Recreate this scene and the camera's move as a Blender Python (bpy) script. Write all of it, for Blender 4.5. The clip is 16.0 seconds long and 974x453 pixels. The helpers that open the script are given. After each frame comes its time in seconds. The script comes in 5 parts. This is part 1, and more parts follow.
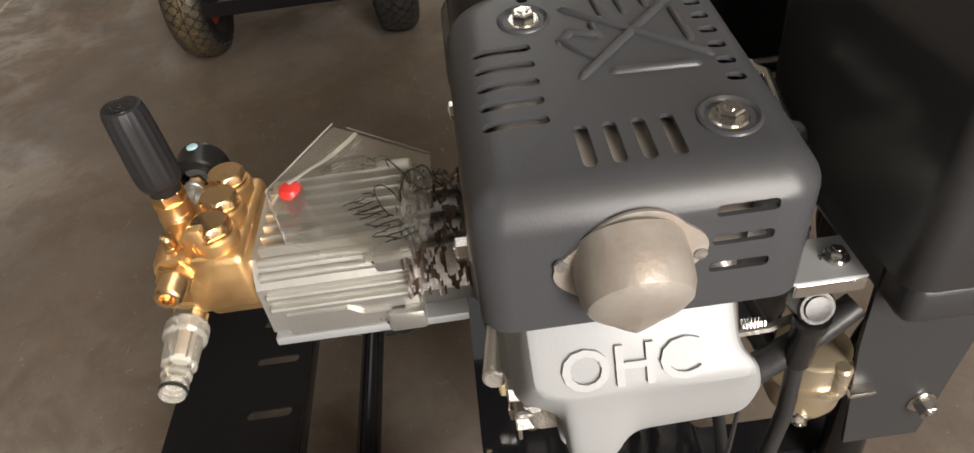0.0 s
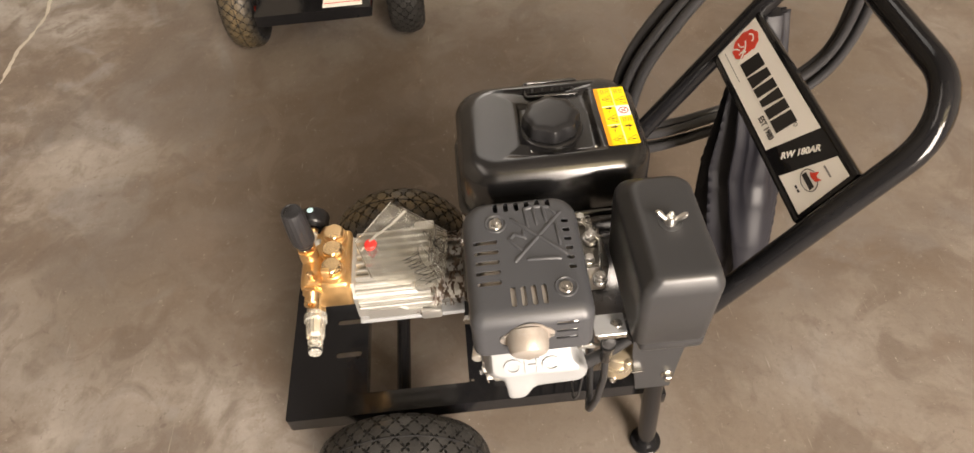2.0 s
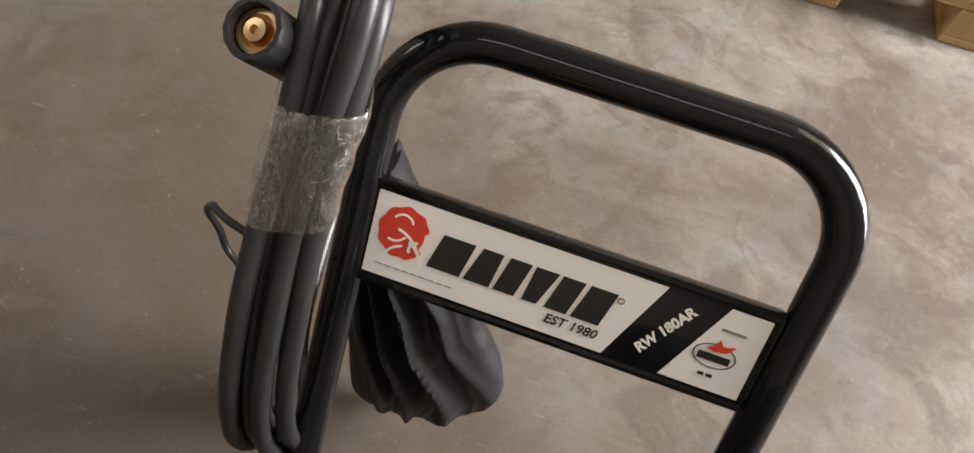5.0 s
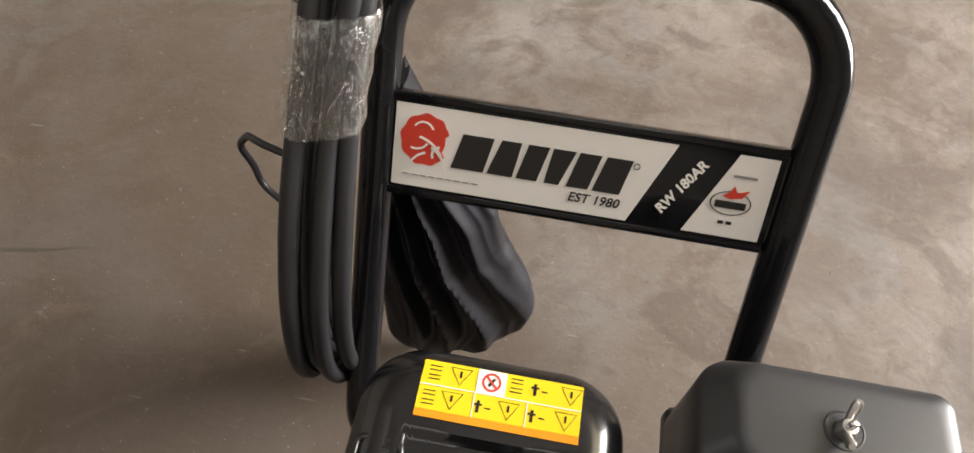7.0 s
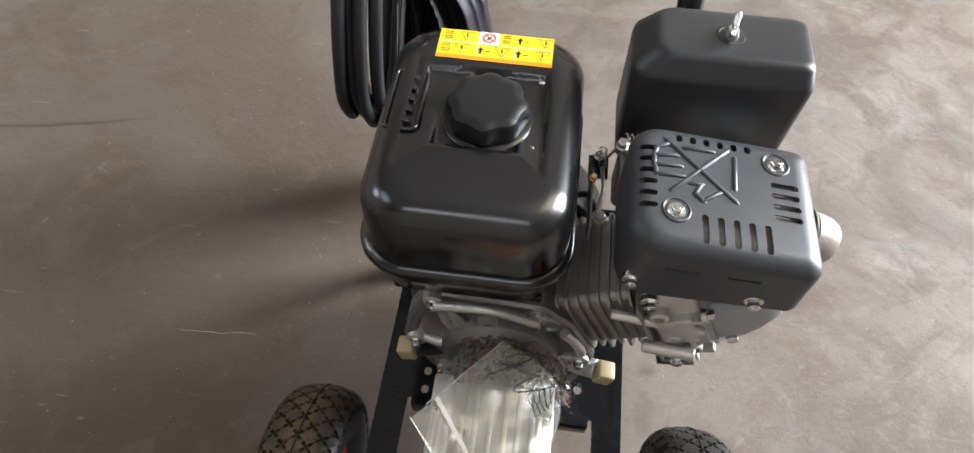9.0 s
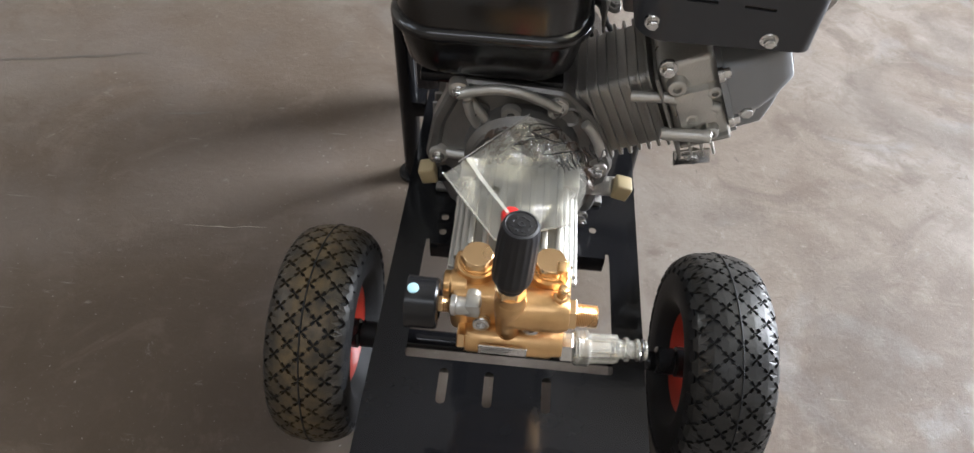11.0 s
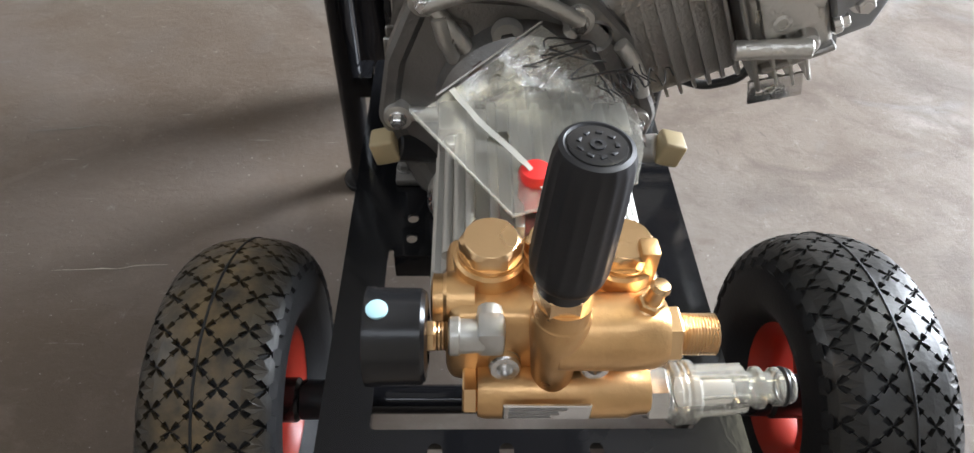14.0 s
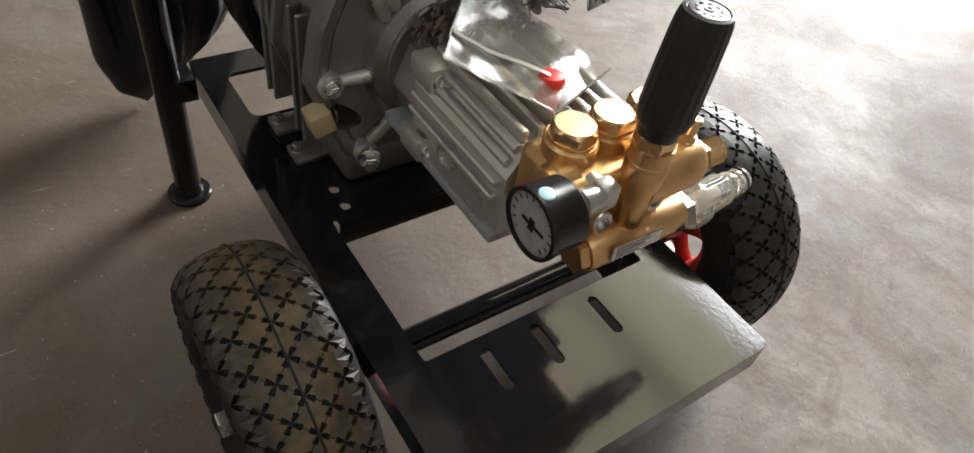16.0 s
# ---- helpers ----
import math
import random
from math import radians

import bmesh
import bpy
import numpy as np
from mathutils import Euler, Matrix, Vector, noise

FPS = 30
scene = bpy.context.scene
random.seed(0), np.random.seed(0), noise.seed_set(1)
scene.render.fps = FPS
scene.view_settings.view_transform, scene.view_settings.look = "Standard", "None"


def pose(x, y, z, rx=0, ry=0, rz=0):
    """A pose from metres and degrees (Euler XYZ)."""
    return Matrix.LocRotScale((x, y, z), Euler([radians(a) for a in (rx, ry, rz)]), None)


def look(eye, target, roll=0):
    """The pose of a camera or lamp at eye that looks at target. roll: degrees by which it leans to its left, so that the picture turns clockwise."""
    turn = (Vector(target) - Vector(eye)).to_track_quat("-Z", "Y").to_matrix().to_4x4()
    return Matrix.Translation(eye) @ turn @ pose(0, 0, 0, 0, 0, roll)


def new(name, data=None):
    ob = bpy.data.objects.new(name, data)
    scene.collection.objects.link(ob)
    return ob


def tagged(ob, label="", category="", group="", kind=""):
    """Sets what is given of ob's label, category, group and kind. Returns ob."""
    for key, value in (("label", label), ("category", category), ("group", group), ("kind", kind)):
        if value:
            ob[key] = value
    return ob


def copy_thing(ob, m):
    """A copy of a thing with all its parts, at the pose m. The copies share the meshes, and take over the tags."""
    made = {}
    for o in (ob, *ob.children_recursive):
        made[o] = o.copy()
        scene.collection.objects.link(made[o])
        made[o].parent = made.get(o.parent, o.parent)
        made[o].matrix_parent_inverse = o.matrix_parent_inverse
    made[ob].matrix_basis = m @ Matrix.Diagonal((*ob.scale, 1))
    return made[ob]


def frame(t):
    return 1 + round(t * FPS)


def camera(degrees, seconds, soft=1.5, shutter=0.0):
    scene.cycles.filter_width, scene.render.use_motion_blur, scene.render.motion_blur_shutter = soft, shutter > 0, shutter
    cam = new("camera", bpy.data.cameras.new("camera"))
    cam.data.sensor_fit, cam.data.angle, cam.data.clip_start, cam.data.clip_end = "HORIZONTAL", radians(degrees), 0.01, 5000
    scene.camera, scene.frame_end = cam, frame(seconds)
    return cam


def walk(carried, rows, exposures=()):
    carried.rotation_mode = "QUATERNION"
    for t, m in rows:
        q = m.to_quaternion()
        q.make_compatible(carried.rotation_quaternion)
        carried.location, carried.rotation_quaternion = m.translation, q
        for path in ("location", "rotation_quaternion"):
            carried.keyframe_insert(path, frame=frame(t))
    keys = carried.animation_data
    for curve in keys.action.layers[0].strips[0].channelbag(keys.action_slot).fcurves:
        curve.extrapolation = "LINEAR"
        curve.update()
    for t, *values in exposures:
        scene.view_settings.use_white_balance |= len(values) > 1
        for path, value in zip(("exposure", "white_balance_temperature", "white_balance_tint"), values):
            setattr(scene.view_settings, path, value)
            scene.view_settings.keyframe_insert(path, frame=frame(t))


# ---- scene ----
cam = camera(70.0, 16.0)
PATH = [
    (0, (0.469, 0.003, 0.752), (-1.048, 0.012, -0.551), -7.7),
    (0.5, (0.544, -0.008, 0.94), (-0.915, 0.008, -0.427), -6.1),
    (1, (0.617, -0.006, 1.082), (-0.783, 0.014, -0.346), -5.6),
    (1.5, (0.683, 0.01, 1.209), (-0.662, 0.033, -0.271), -5.3),
    (2, (0.688, 0.018, 1.242), (-0.611, 0.039, -0.279), -5.2),
    (2.5, (0.564, -0.001, 1.228), (-0.68, 0.147, -0.331), -3.1),
    (3, (0.281, -0.086, 1.199), (-0.661, 0.646, -0.406), 10.8),
    (3.5, (0.16, -0.186, 1.222), (-0.316, 0.844, -0.425), 21.0),
    (4, (0.069, -0.125, 1.224), (-0.191, 0.971, -0.428), 18.7),
    (4.2, (0.018, -0.027, 1.193), (-0.205, 1.08, -0.458), 17.7),
    (6.3, (-0.057, 0.202, 1.076), (-0.196, 1.24, -0.628), 4.5),
    (6.5, (-0.047, 0.166, 1.082), (-0.186, 1.209, -0.619), 4.0),
    (7, (-0.04, 0.059, 1.093), (-0.174, 1.114, -0.601), 3.4),
    (7.5, (-0.029, -0.042, 1.091), (-0.156, 1.023, -0.598), 3.1),
    (8, (-0.012, -0.134, 1.09), (-0.134, 0.938, -0.594), 2.5),
    (8.5, (-0.005, -0.242, 1.097), (-0.118, 0.845, -0.578), 2.3),
    (9, (0.008, -0.331, 1.093), (-0.1, 0.774, -0.571), 2.1),
    (9.5, (0.003, -0.423, 1.071), (-0.098, 0.713, -0.572), 2.2),
    (10, (-0.004, -0.543, 1.041), (-0.092, 0.623, -0.582), 2.4),
    (10.2, (-0.013, -0.603, 1.031), (-0.075, 0.589, -0.573), 3.7),
    (12.3, (-0.007, -0.485, 0.688), (-0.064, 0.863, -0.789), 1.5),
    (12.5, (-0.007, -0.459, 0.67), (-0.063, 0.899, -0.798), 1.5),
    (13, (-0.012, -0.456, 0.668), (-0.066, 0.911, -0.791), 1.4),
    (13.5, (-0.014, -0.467, 0.67), (-0.067, 0.905, -0.785), 1.1),
    (14, (-0.05, -0.445, 0.677), (0.013, 0.922, -0.781), 2.2),
    (14.5, (-0.141, -0.419, 0.676), (0.426, 0.817, -0.791), 13.5),
    (15, (-0.213, -0.463, 0.704), (0.569, 0.653, -0.76), 14.6),
    (15.5, (-0.258, -0.451, 0.703), (0.621, 0.607, -0.748), 12.9),
    (16, (-0.308, -0.457, 0.681), (0.617, 0.603, -0.74), 10.8),
]
EXPOSURE = [
    (0.0, -0.62, 7000, 13),
    (0.5, -0.03, 7400, 15),
    (1.0, 0.06, 7700, 16),
    (2.0, 0.11, 7700, 16),
    (3.0, 0.30, 7700, 17),
    (4.0, -0.1, 6600, 13),
    (7.0, -0.1, 6600, 13),
    (9.0, 0.26, 5900, 10),
    (11.0, 0.26, 5800, 10),
    (13.8, 0.36, 5700, 9),
    (14.6, 0.35, 5800, 9),
    (15.5, -0.02, 5800, 10),
    (16.0, -0.13, 6200, 10),
]
walk(cam, [(t, look(eye, target, roll)) for t, eye, target, roll in PATH], EXPOSURE)

# ---- world and light ----
world = bpy.data.worlds.new("sky")
scene.world = world
world.use_nodes = True
wn, wl = world.node_tree.nodes, world.node_tree.links
sky = wn.new("ShaderNodeTexSky")
sky.sky_type, sky.sun_disc, sky.sun_elevation, sky.sun_rotation = "NISHITA", False, radians(40), radians(20)
wl.new(sky.outputs[0], wn["Background"].inputs[0])
wn["Background"].inputs[1].default_value = 0.12


def area(name, at, target, sx, sy, power, colour):
    data = bpy.data.lights.new(name, "AREA")
    data.shape, data.size, data.size_y, data.energy, data.color = "RECTANGLE", sx, sy, power, colour
    ob = new(name, data)
    ob.matrix_world = look(at, target)
    return ob


# daylight through the tall east wall opening; the south roof strip is added fill
area("door_daylight", (6.02, 2.55, 3.3), (0, 2.55, 3.3), 2.6, 6.2, 2150, (1.0, 0.98, 0.95))
# unseen fill lamp, added to brighten the faces towards -y
area("south_roof_fill", (0.0, -4.6, 8.4), (0.0, -4.6, 0), 6.0, 1.5, 105, (1.0, 0.97, 0.92))
area("west_window_daylight", (-9.02, 0.6, 5.95), (0, 0.6, 5.95), 1.9, 2.1, 84, (0.97, 0.98, 0.95))
area("west_roof_daylight", (-7.4, -0.7, 8.4), (-7.4, -0.7, 0), 2.8, 3.4, 70, (0.97, 0.98, 0.95))
area("door_head_daylight", (6.02, 2.7, 7.45), (0, 2.7, 7.45), 3.4, 1.6, 125, (1.0, 0.87, 0.54))
area("east_roof_daylight", (4.75, 2.7, 8.4), (4.75, 2.7, 0), 2.2, 3.6, 135, (1.0, 0.87, 0.54))



# ---- materials ----
def mat(name, colour, rough=0.5, metal=0.0, vary=0.12, grain=60.0, blotch=6.0, bump=0.05, fine=350.0, tint=None, coat=0.0, wear=0.08, alpha=1.0, trans=0.0, ior=1.45, spec=0.5):
    """A surface with two scales of colour change, uneven gloss and fine relief."""
    m = bpy.data.materials.new(name)
    m.use_nodes = True
    nt = m.node_tree
    N, L = nt.nodes, nt.links
    b = N["Principled BSDF"]
    co = N.new("ShaderNodeTexCoord")

    def noise_tex(scale, detail=4.0):
        n = N.new("ShaderNodeTexNoise")
        n.inputs["Scale"].default_value, n.inputs["Detail"].default_value = scale, detail
        L.new(co.outputs["Object"], n.inputs["Vector"])
        return n

    def ramp(src, lo, hi, a=0.3, z=0.7):
        r = N.new("ShaderNodeMapRange")
        r.inputs["From Min"].default_value, r.inputs["From Max"].default_value = a, z
        r.inputs["To Min"].default_value, r.inputs["To Max"].default_value = lo, hi
        L.new(src, r.inputs["Value"])
        return r.outputs[0]

    big, small, tiny = noise_tex(blotch), noise_tex(grain), noise_tex(fine, 2.0)
    c0 = tuple(max(v * (1 - vary), 0) for v in colour) + (1,)
    c1 = tuple(min(v * (1 + vary), 1) for v in (tint or colour)) + (1,)
    mix = N.new("ShaderNodeMix")
    mix.data_type = "RGBA"
    mix.inputs[6].default_value, mix.inputs[7].default_value = c0, c1
    add = N.new("ShaderNodeMath")
    add.operation = "MULTIPLY_ADD"
    L.new(small.outputs[0], add.inputs[0])
    add.inputs[1].default_value = 0.4
    L.new(ramp(big.outputs[0], 0.0, 0.6), add.inputs[2])
    L.new(add.outputs[0], mix.inputs[0])
    L.new(mix.outputs[2], b.inputs["Base Color"])
    L.new(ramp(big.outputs[0], max(rough - wear, 0.02), min(rough + wear, 1.0)), b.inputs["Roughness"])
    b.inputs["Metallic"].default_value = metal
    b.inputs["Coat Weight"].default_value = coat
    b.inputs["Coat Roughness"].default_value = 0.08
    b.inputs["Alpha"].default_value = alpha
    b.inputs["Transmission Weight"].default_value = trans
    b.inputs["IOR"].default_value = ior
    b.inputs["Specular IOR Level"].default_value = spec
    if bump:
        bp = N.new("ShaderNodeBump")
        bp.inputs["Strength"].default_value, bp.inputs["Distance"].default_value = bump, 0.002
        L.new(tiny.outputs[0], bp.inputs["Height"])
        L.new(bp.outputs[0], b.inputs["Normal"])
    return m


GLOSS = mat("black_gloss_paint", (0.006, 0.006, 0.0065), 0.20, bump=0.012, fine=500, wear=0.06, vary=0.3, spec=0.9)
FRAME = mat("black_powder_coat", (0.008, 0.008, 0.009), 0.10, bump=0.03, fine=260, wear=0.05, vary=0.3, spec=0.38)
GUARD = mat("dark_grey_satin_paint", (0.041, 0.043, 0.048), 0.40, bump=0.05, fine=900, wear=0.05, vary=0.08)
CLEANER = mat("charcoal_satin_plastic", (0.027, 0.0278, 0.030), 0.37, bump=0.03, fine=900, wear=0.05, vary=0.08)
CAP = mat("black_plastic", (0.011, 0.011, 0.012), 0.27, bump=0.03, vary=0.25)
KNOB = mat("black_ribbed_plastic", (0.014, 0.014, 0.016), 0.5, bump=0.05, vary=0.2)
RUBBER = mat("tyre_rubber", (0.010, 0.010, 0.011), 0.62, spec=0.35, bump=0.12, fine=300, vary=0.35)
TREAD_PLAIN = mat("tread_rubber", (0.015, 0.0147, 0.0145), 0.42, spec=0.38, bump=0.15, fine=300, vary=0.3, blotch=25, tint=(0.025, 0.0242, 0.023))
HOSE = mat("hose_rubber", (0.022, 0.022, 0.0235), 0.38, bump=0.05, vary=0.3, grain=30)
CAST = mat("cast_aluminium", (0.57, 0.555, 0.515), 0.32, metal=0.7, bump=0.35, fine=420, vary=0.16, grain=90, blotch=14)
# the same casting with the engine's shade put into a darker tone
CASTB = mat("shaded_cast_aluminium", (0.22, 0.212, 0.202), 0.38, metal=0.7, bump=0.3, fine=420, vary=0.25, grain=90, blotch=14)
CASTD = mat("dull_cast_aluminium", (0.31, 0.298, 0.28), 0.40, metal=0.75, bump=0.4, fine=420, vary=0.22, grain=90, blotch=14)
PUMP = mat("die_cast_aluminium", (0.55, 0.545, 0.515), 0.38, metal=0.8, bump=0.12, fine=300, vary=0.1)
SILVER = mat("silver_engine_paint", (0.29, 0.30, 0.31), 0.48, metal=0.15, bump=0.05, fine=700, vary=0.05)
STEEL = mat("zinc_plated_steel", (0.66, 0.65, 0.63), 0.24, metal=1.0, bump=0.05, vary=0.12, grain=150)
BOWL = mat("brassy_nickel_plate", (0.52, 0.475, 0.40), 0.34, metal=0.8, bump=0.08, vary=0.1, blotch=40, tint=(0.52, 0.40, 0.24))
EXHAUST = mat("heat_tinted_steel", (0.47, 0.455, 0.43), 0.45, metal=0.5, bump=0.12, vary=0.12, blotch=30, tint=(0.25, 0.205, 0.17))
BRASS = mat("forged_brass", (0.62, 0.375, 0.165), 0.35, metal=0.88, bump=0.10, fine=380, vary=0.14, blotch=30, tint=(0.70, 0.45, 0.21))
BRASSM = mat("machined_brass", (0.76, 0.52, 0.28), 0.30, metal=1.0, bump=0.06, vary=0.08)
RED = mat("red_plastic_rim", (0.42, 0.036, 0.018), 0.4, bump=0.04, vary=0.15)
REDCAP = mat("red_plastic_plug", (0.72, 0.035, 0.03), 0.35, bump=0.02, vary=0.05)
TAN = mat("tan_plastic", (0.40, 0.32, 0.18), 0.40, bump=0.04, vary=0.08)
WHITE = mat("white_vinyl", (0.87, 0.84, 0.79), 0.35, bump=0.01, vary=0.03, wear=0.05)
PACKING = mat("dark_brown_packing", (0.085, 0.056, 0.038), 0.34, spec=0.6, bump=0.3, fine=200, vary=0.3)
INK = mat("black_print", (0.014, 0.013, 0.013), 0.36, bump=0.0, vary=0.1)
GREYINK = mat("grey_print", (0.25, 0.24, 0.23), 0.4, bump=0.0, vary=0.1)
REDINK = mat("red_print", (0.66, 0.05, 0.025), 0.36, bump=0.0, vary=0.05)
YELLOW = mat("yellow_vinyl", (0.86, 0.62, 0.012), 0.34, bump=0.0, vary=0.04)
ORANGE = mat("orange_vinyl", (0.86, 0.30, 0.012), 0.34, bump=0.0, vary=0.04)
BLUEDOT = mat("pale_blue_sticker", (0.42, 0.66, 0.74), 0.4, bump=0.0, vary=0.03)
DIAL = mat("grey_dial", (0.30, 0.29, 0.28), 0.4, bump=0.02, vary=0.25, blotch=90)
FABRIC = mat("black_nylon", (0.008, 0.008, 0.0115), 0.50, spec=0.42, bump=0.12, fine=900, vary=0.3)
WOOD = mat("raw_pallet_pine", (0.46, 0.28, 0.12), 0.7, bump=0.5, fine=120, vary=0.22, grain=25, tint=(0.54, 0.37, 0.19))
WALL = mat("painted_blockwork", (0.34, 0.31, 0.27), 0.8, bump=0.3, fine=30, vary=0.12, blotch=0.8)
CEIL = mat("grey_roof_sheet", (0.22, 0.205, 0.185), 0.7, bump=0.1, fine=20, vary=0.1, blotch=0.6)
APRON = mat("pale_yard_concrete", (0.46, 0.45, 0.42), 0.8, bump=0.2, fine=60, vary=0.1, blotch=1.0)


def concrete():
    m = bpy.data.materials.new("polished_concrete_floor")
    m.use_nodes = True
    N, L = m.node_tree.nodes, m.node_tree.links
    b = N["Principled BSDF"]
    co = N.new("ShaderNodeTexCoord")

    def tex(scale, detail=6, rough=0.55, warp=0.0):
        n = N.new("ShaderNodeTexNoise")
        n.inputs["Scale"].default_value, n.inputs["Detail"].default_value = scale, detail
        n.inputs["Roughness"].default_value, n.inputs["Distortion"].default_value = rough, warp
        L.new(co.outputs["Object"], n.inputs["Vector"])
        return n.outputs[0]

    def rng(src, a, z, lo=0.0, hi=1.0):
        r = N.new("ShaderNodeMapRange")
        for k, v in (("From Min", a), ("From Max", z), ("To Min", lo), ("To Max", hi)):
            r.inputs[k].default_value = v
        L.new(src, r.inputs["Value"])
        return r.outputs[0]

    def mix(f, a, c):
        x = N.new("ShaderNodeMix")
        x.data_type = "RGBA"
        L.new(f, x.inputs[0])
        for i, v in ((6, a), (7, c)):
            if isinstance(v, tuple):
                x.inputs[i].default_value = v + (1,)
            else:
                L.new(v, x.inputs[i])
        return x.outputs[2]

    base = mix(rng(tex(0.9, 7, 0.58, 0.9), 0.42, 0.58), (0.196, 0.165, 0.138), (0.272, 0.248, 0.224))
    base = mix(rng(tex(2.3, 6, 0.55, 1.0), 0.48, 0.62, 0, 0.90), base, (0.142, 0.112, 0.090))
    base = mix(rng(tex(1.7, 6, 0.58, 0.7), 0.54, 0.68, 0, 0.65), base, (0.350, 0.330, 0.306))
    base = mix(rng(tex(5.2, 6, 0.55, 1.4), 0.51, 0.62, 0, 0.70), base, (0.130, 0.105, 0.088))
    base = mix(rng(tex(3.4, 5, 0.5, 1.8), 0.56, 0.66, 0, 0.45), base, (0.240, 0.236, 0.236))
    base = mix(rng(tex(11, 7, 0.62, 1.2), 0.52, 0.66, 0, 0.36), base, (0.118, 0.094, 0.076))
    base = mix(rng(tex(21, 8, 0.70, 1.2), 0.54, 0.68, 0, 0.20), base, (0.36, 0.335, 0.30))
    # brown stains; beside the machine they also paint its shade into the colour
    wp = N.new("ShaderNodeVectorMath")
    wp.operation = "MULTIPLY_ADD"
    wz = N.new("ShaderNodeTexNoise")
    wz.inputs["Scale"].default_value, wz.inputs["Detail"].default_value = 2.4, 7.0
    L.new(co.outputs["Object"], wz.inputs["Vector"])
    L.new(wz.outputs[1], wp.inputs[0])
    wp.inputs[1].default_value = (0.7, 0.7, 0.0)
    L.new(co.outputs["Object"], wp.inputs[2])
    for sx_, sy_, r0, r1, amount in ((-0.75, 0.36, 0.30, 1.45, 0.85), (-0.56, -0.10, 0.22, 0.62, 0.80), (-1.10, 1.05, 0.10, 0.75, 0.55), (-0.25, -0.95, 0.05, 0.40, 0.4), (-0.62, -0.60, 0.15, 0.60, 0.6), (-0.46, 0.10, 0.22, 0.62, 0.5), (-0.95, -0.55, 0.05, 0.40, 0.5), (0.05, 1.15, 0.02, 0.30, 0.35)):
        sep = N.new("ShaderNodeVectorMath")
        sep.operation = "DISTANCE"
        L.new(wp.outputs[0], sep.inputs[0])
        sep.inputs[1].default_value = (sx_ + 0.35, sy_ + 0.35, 0.0)
        base = mix(rng(sep.outputs["Value"], r0, r1, amount, 0.0), base, (0.088, 0.067, 0.050))
    base = mix(rng(tex(75, 4, 0.7), 0.56, 0.66, 0, 0.30), base, (0.115, 0.093, 0.077))
    base = mix(rng(tex(4.6, 10, 0.7, 1.6), 0.56, 0.63, 0, 0.55), base, (0.135, 0.105, 0.083))
    base = mix(rng(tex(33, 8, 0.8, 0.4), 0.61, 0.70, 0, 0.32), base, (0.40, 0.375, 0.34))
    # soft dark smudges, small smudges and pits
    base = mix(rng(tex(2.9, 5, 0.5, 0.5), 0.50, 0.64, 0, 0.60), base, (0.118, 0.098, 0.084))
    base = mix(rng(tex(13, 9, 0.66, 0.6), 0.53, 0.64, 0, 0.28), base, (0.130, 0.101, 0.080))
    base = mix(rng(tex(46, 6, 0.60, 1.5), 0.655, 0.700, 0, 0.50), base, (0.095, 0.074, 0.060))
    for turn, seed in ((0.4, 3.0), (1.9, 11.0), (2.7, 23.0)):
        mp = N.new("ShaderNodeMapping")
        mp.inputs["Rotation"].default_value, mp.inputs["Scale"].default_value, mp.inputs["Location"].default_value = (0, 0, turn), (9.0, 150.0, 1.0), (seed, seed, 0)
        L.new(co.outputs["Object"], mp.inputs["Vector"])
        sc = N.new("ShaderNodeTexNoise")
        sc.inputs["Scale"].default_value, sc.inputs["Detail"].default_value = 1.0, 3.0
        L.new(mp.outputs[0], sc.inputs["Vector"])
        base = mix(rng(sc.outputs[0], 0.72, 0.78, 0, 0.3), base, (0.40, 0.38, 0.34))
    base = mix(rng(tex(190, 2, 0.5), 0.71, 0.76, 0, 0.45), base, (0.48, 0.45, 0.41))
    L.new(base, b.inputs["Base Color"])
    b.inputs["Specular IOR Level"].default_value = 0.16
    L.new(rng(tex(3.0, 10, 0.78, 0.5), 0.3, 0.7, 0.42, 0.75), b.inputs["Roughness"])
    bp = N.new("ShaderNodeBump")
    bp.inputs["Strength"].default_value, bp.inputs["Distance"].default_value = 0.35, 0.004
    L.new(tex(38, 9, 0.72, 0.3), bp.inputs["Height"])
    L.new(bp.outputs[0], b.inputs["Normal"])
    return m


FLOOR = concrete()


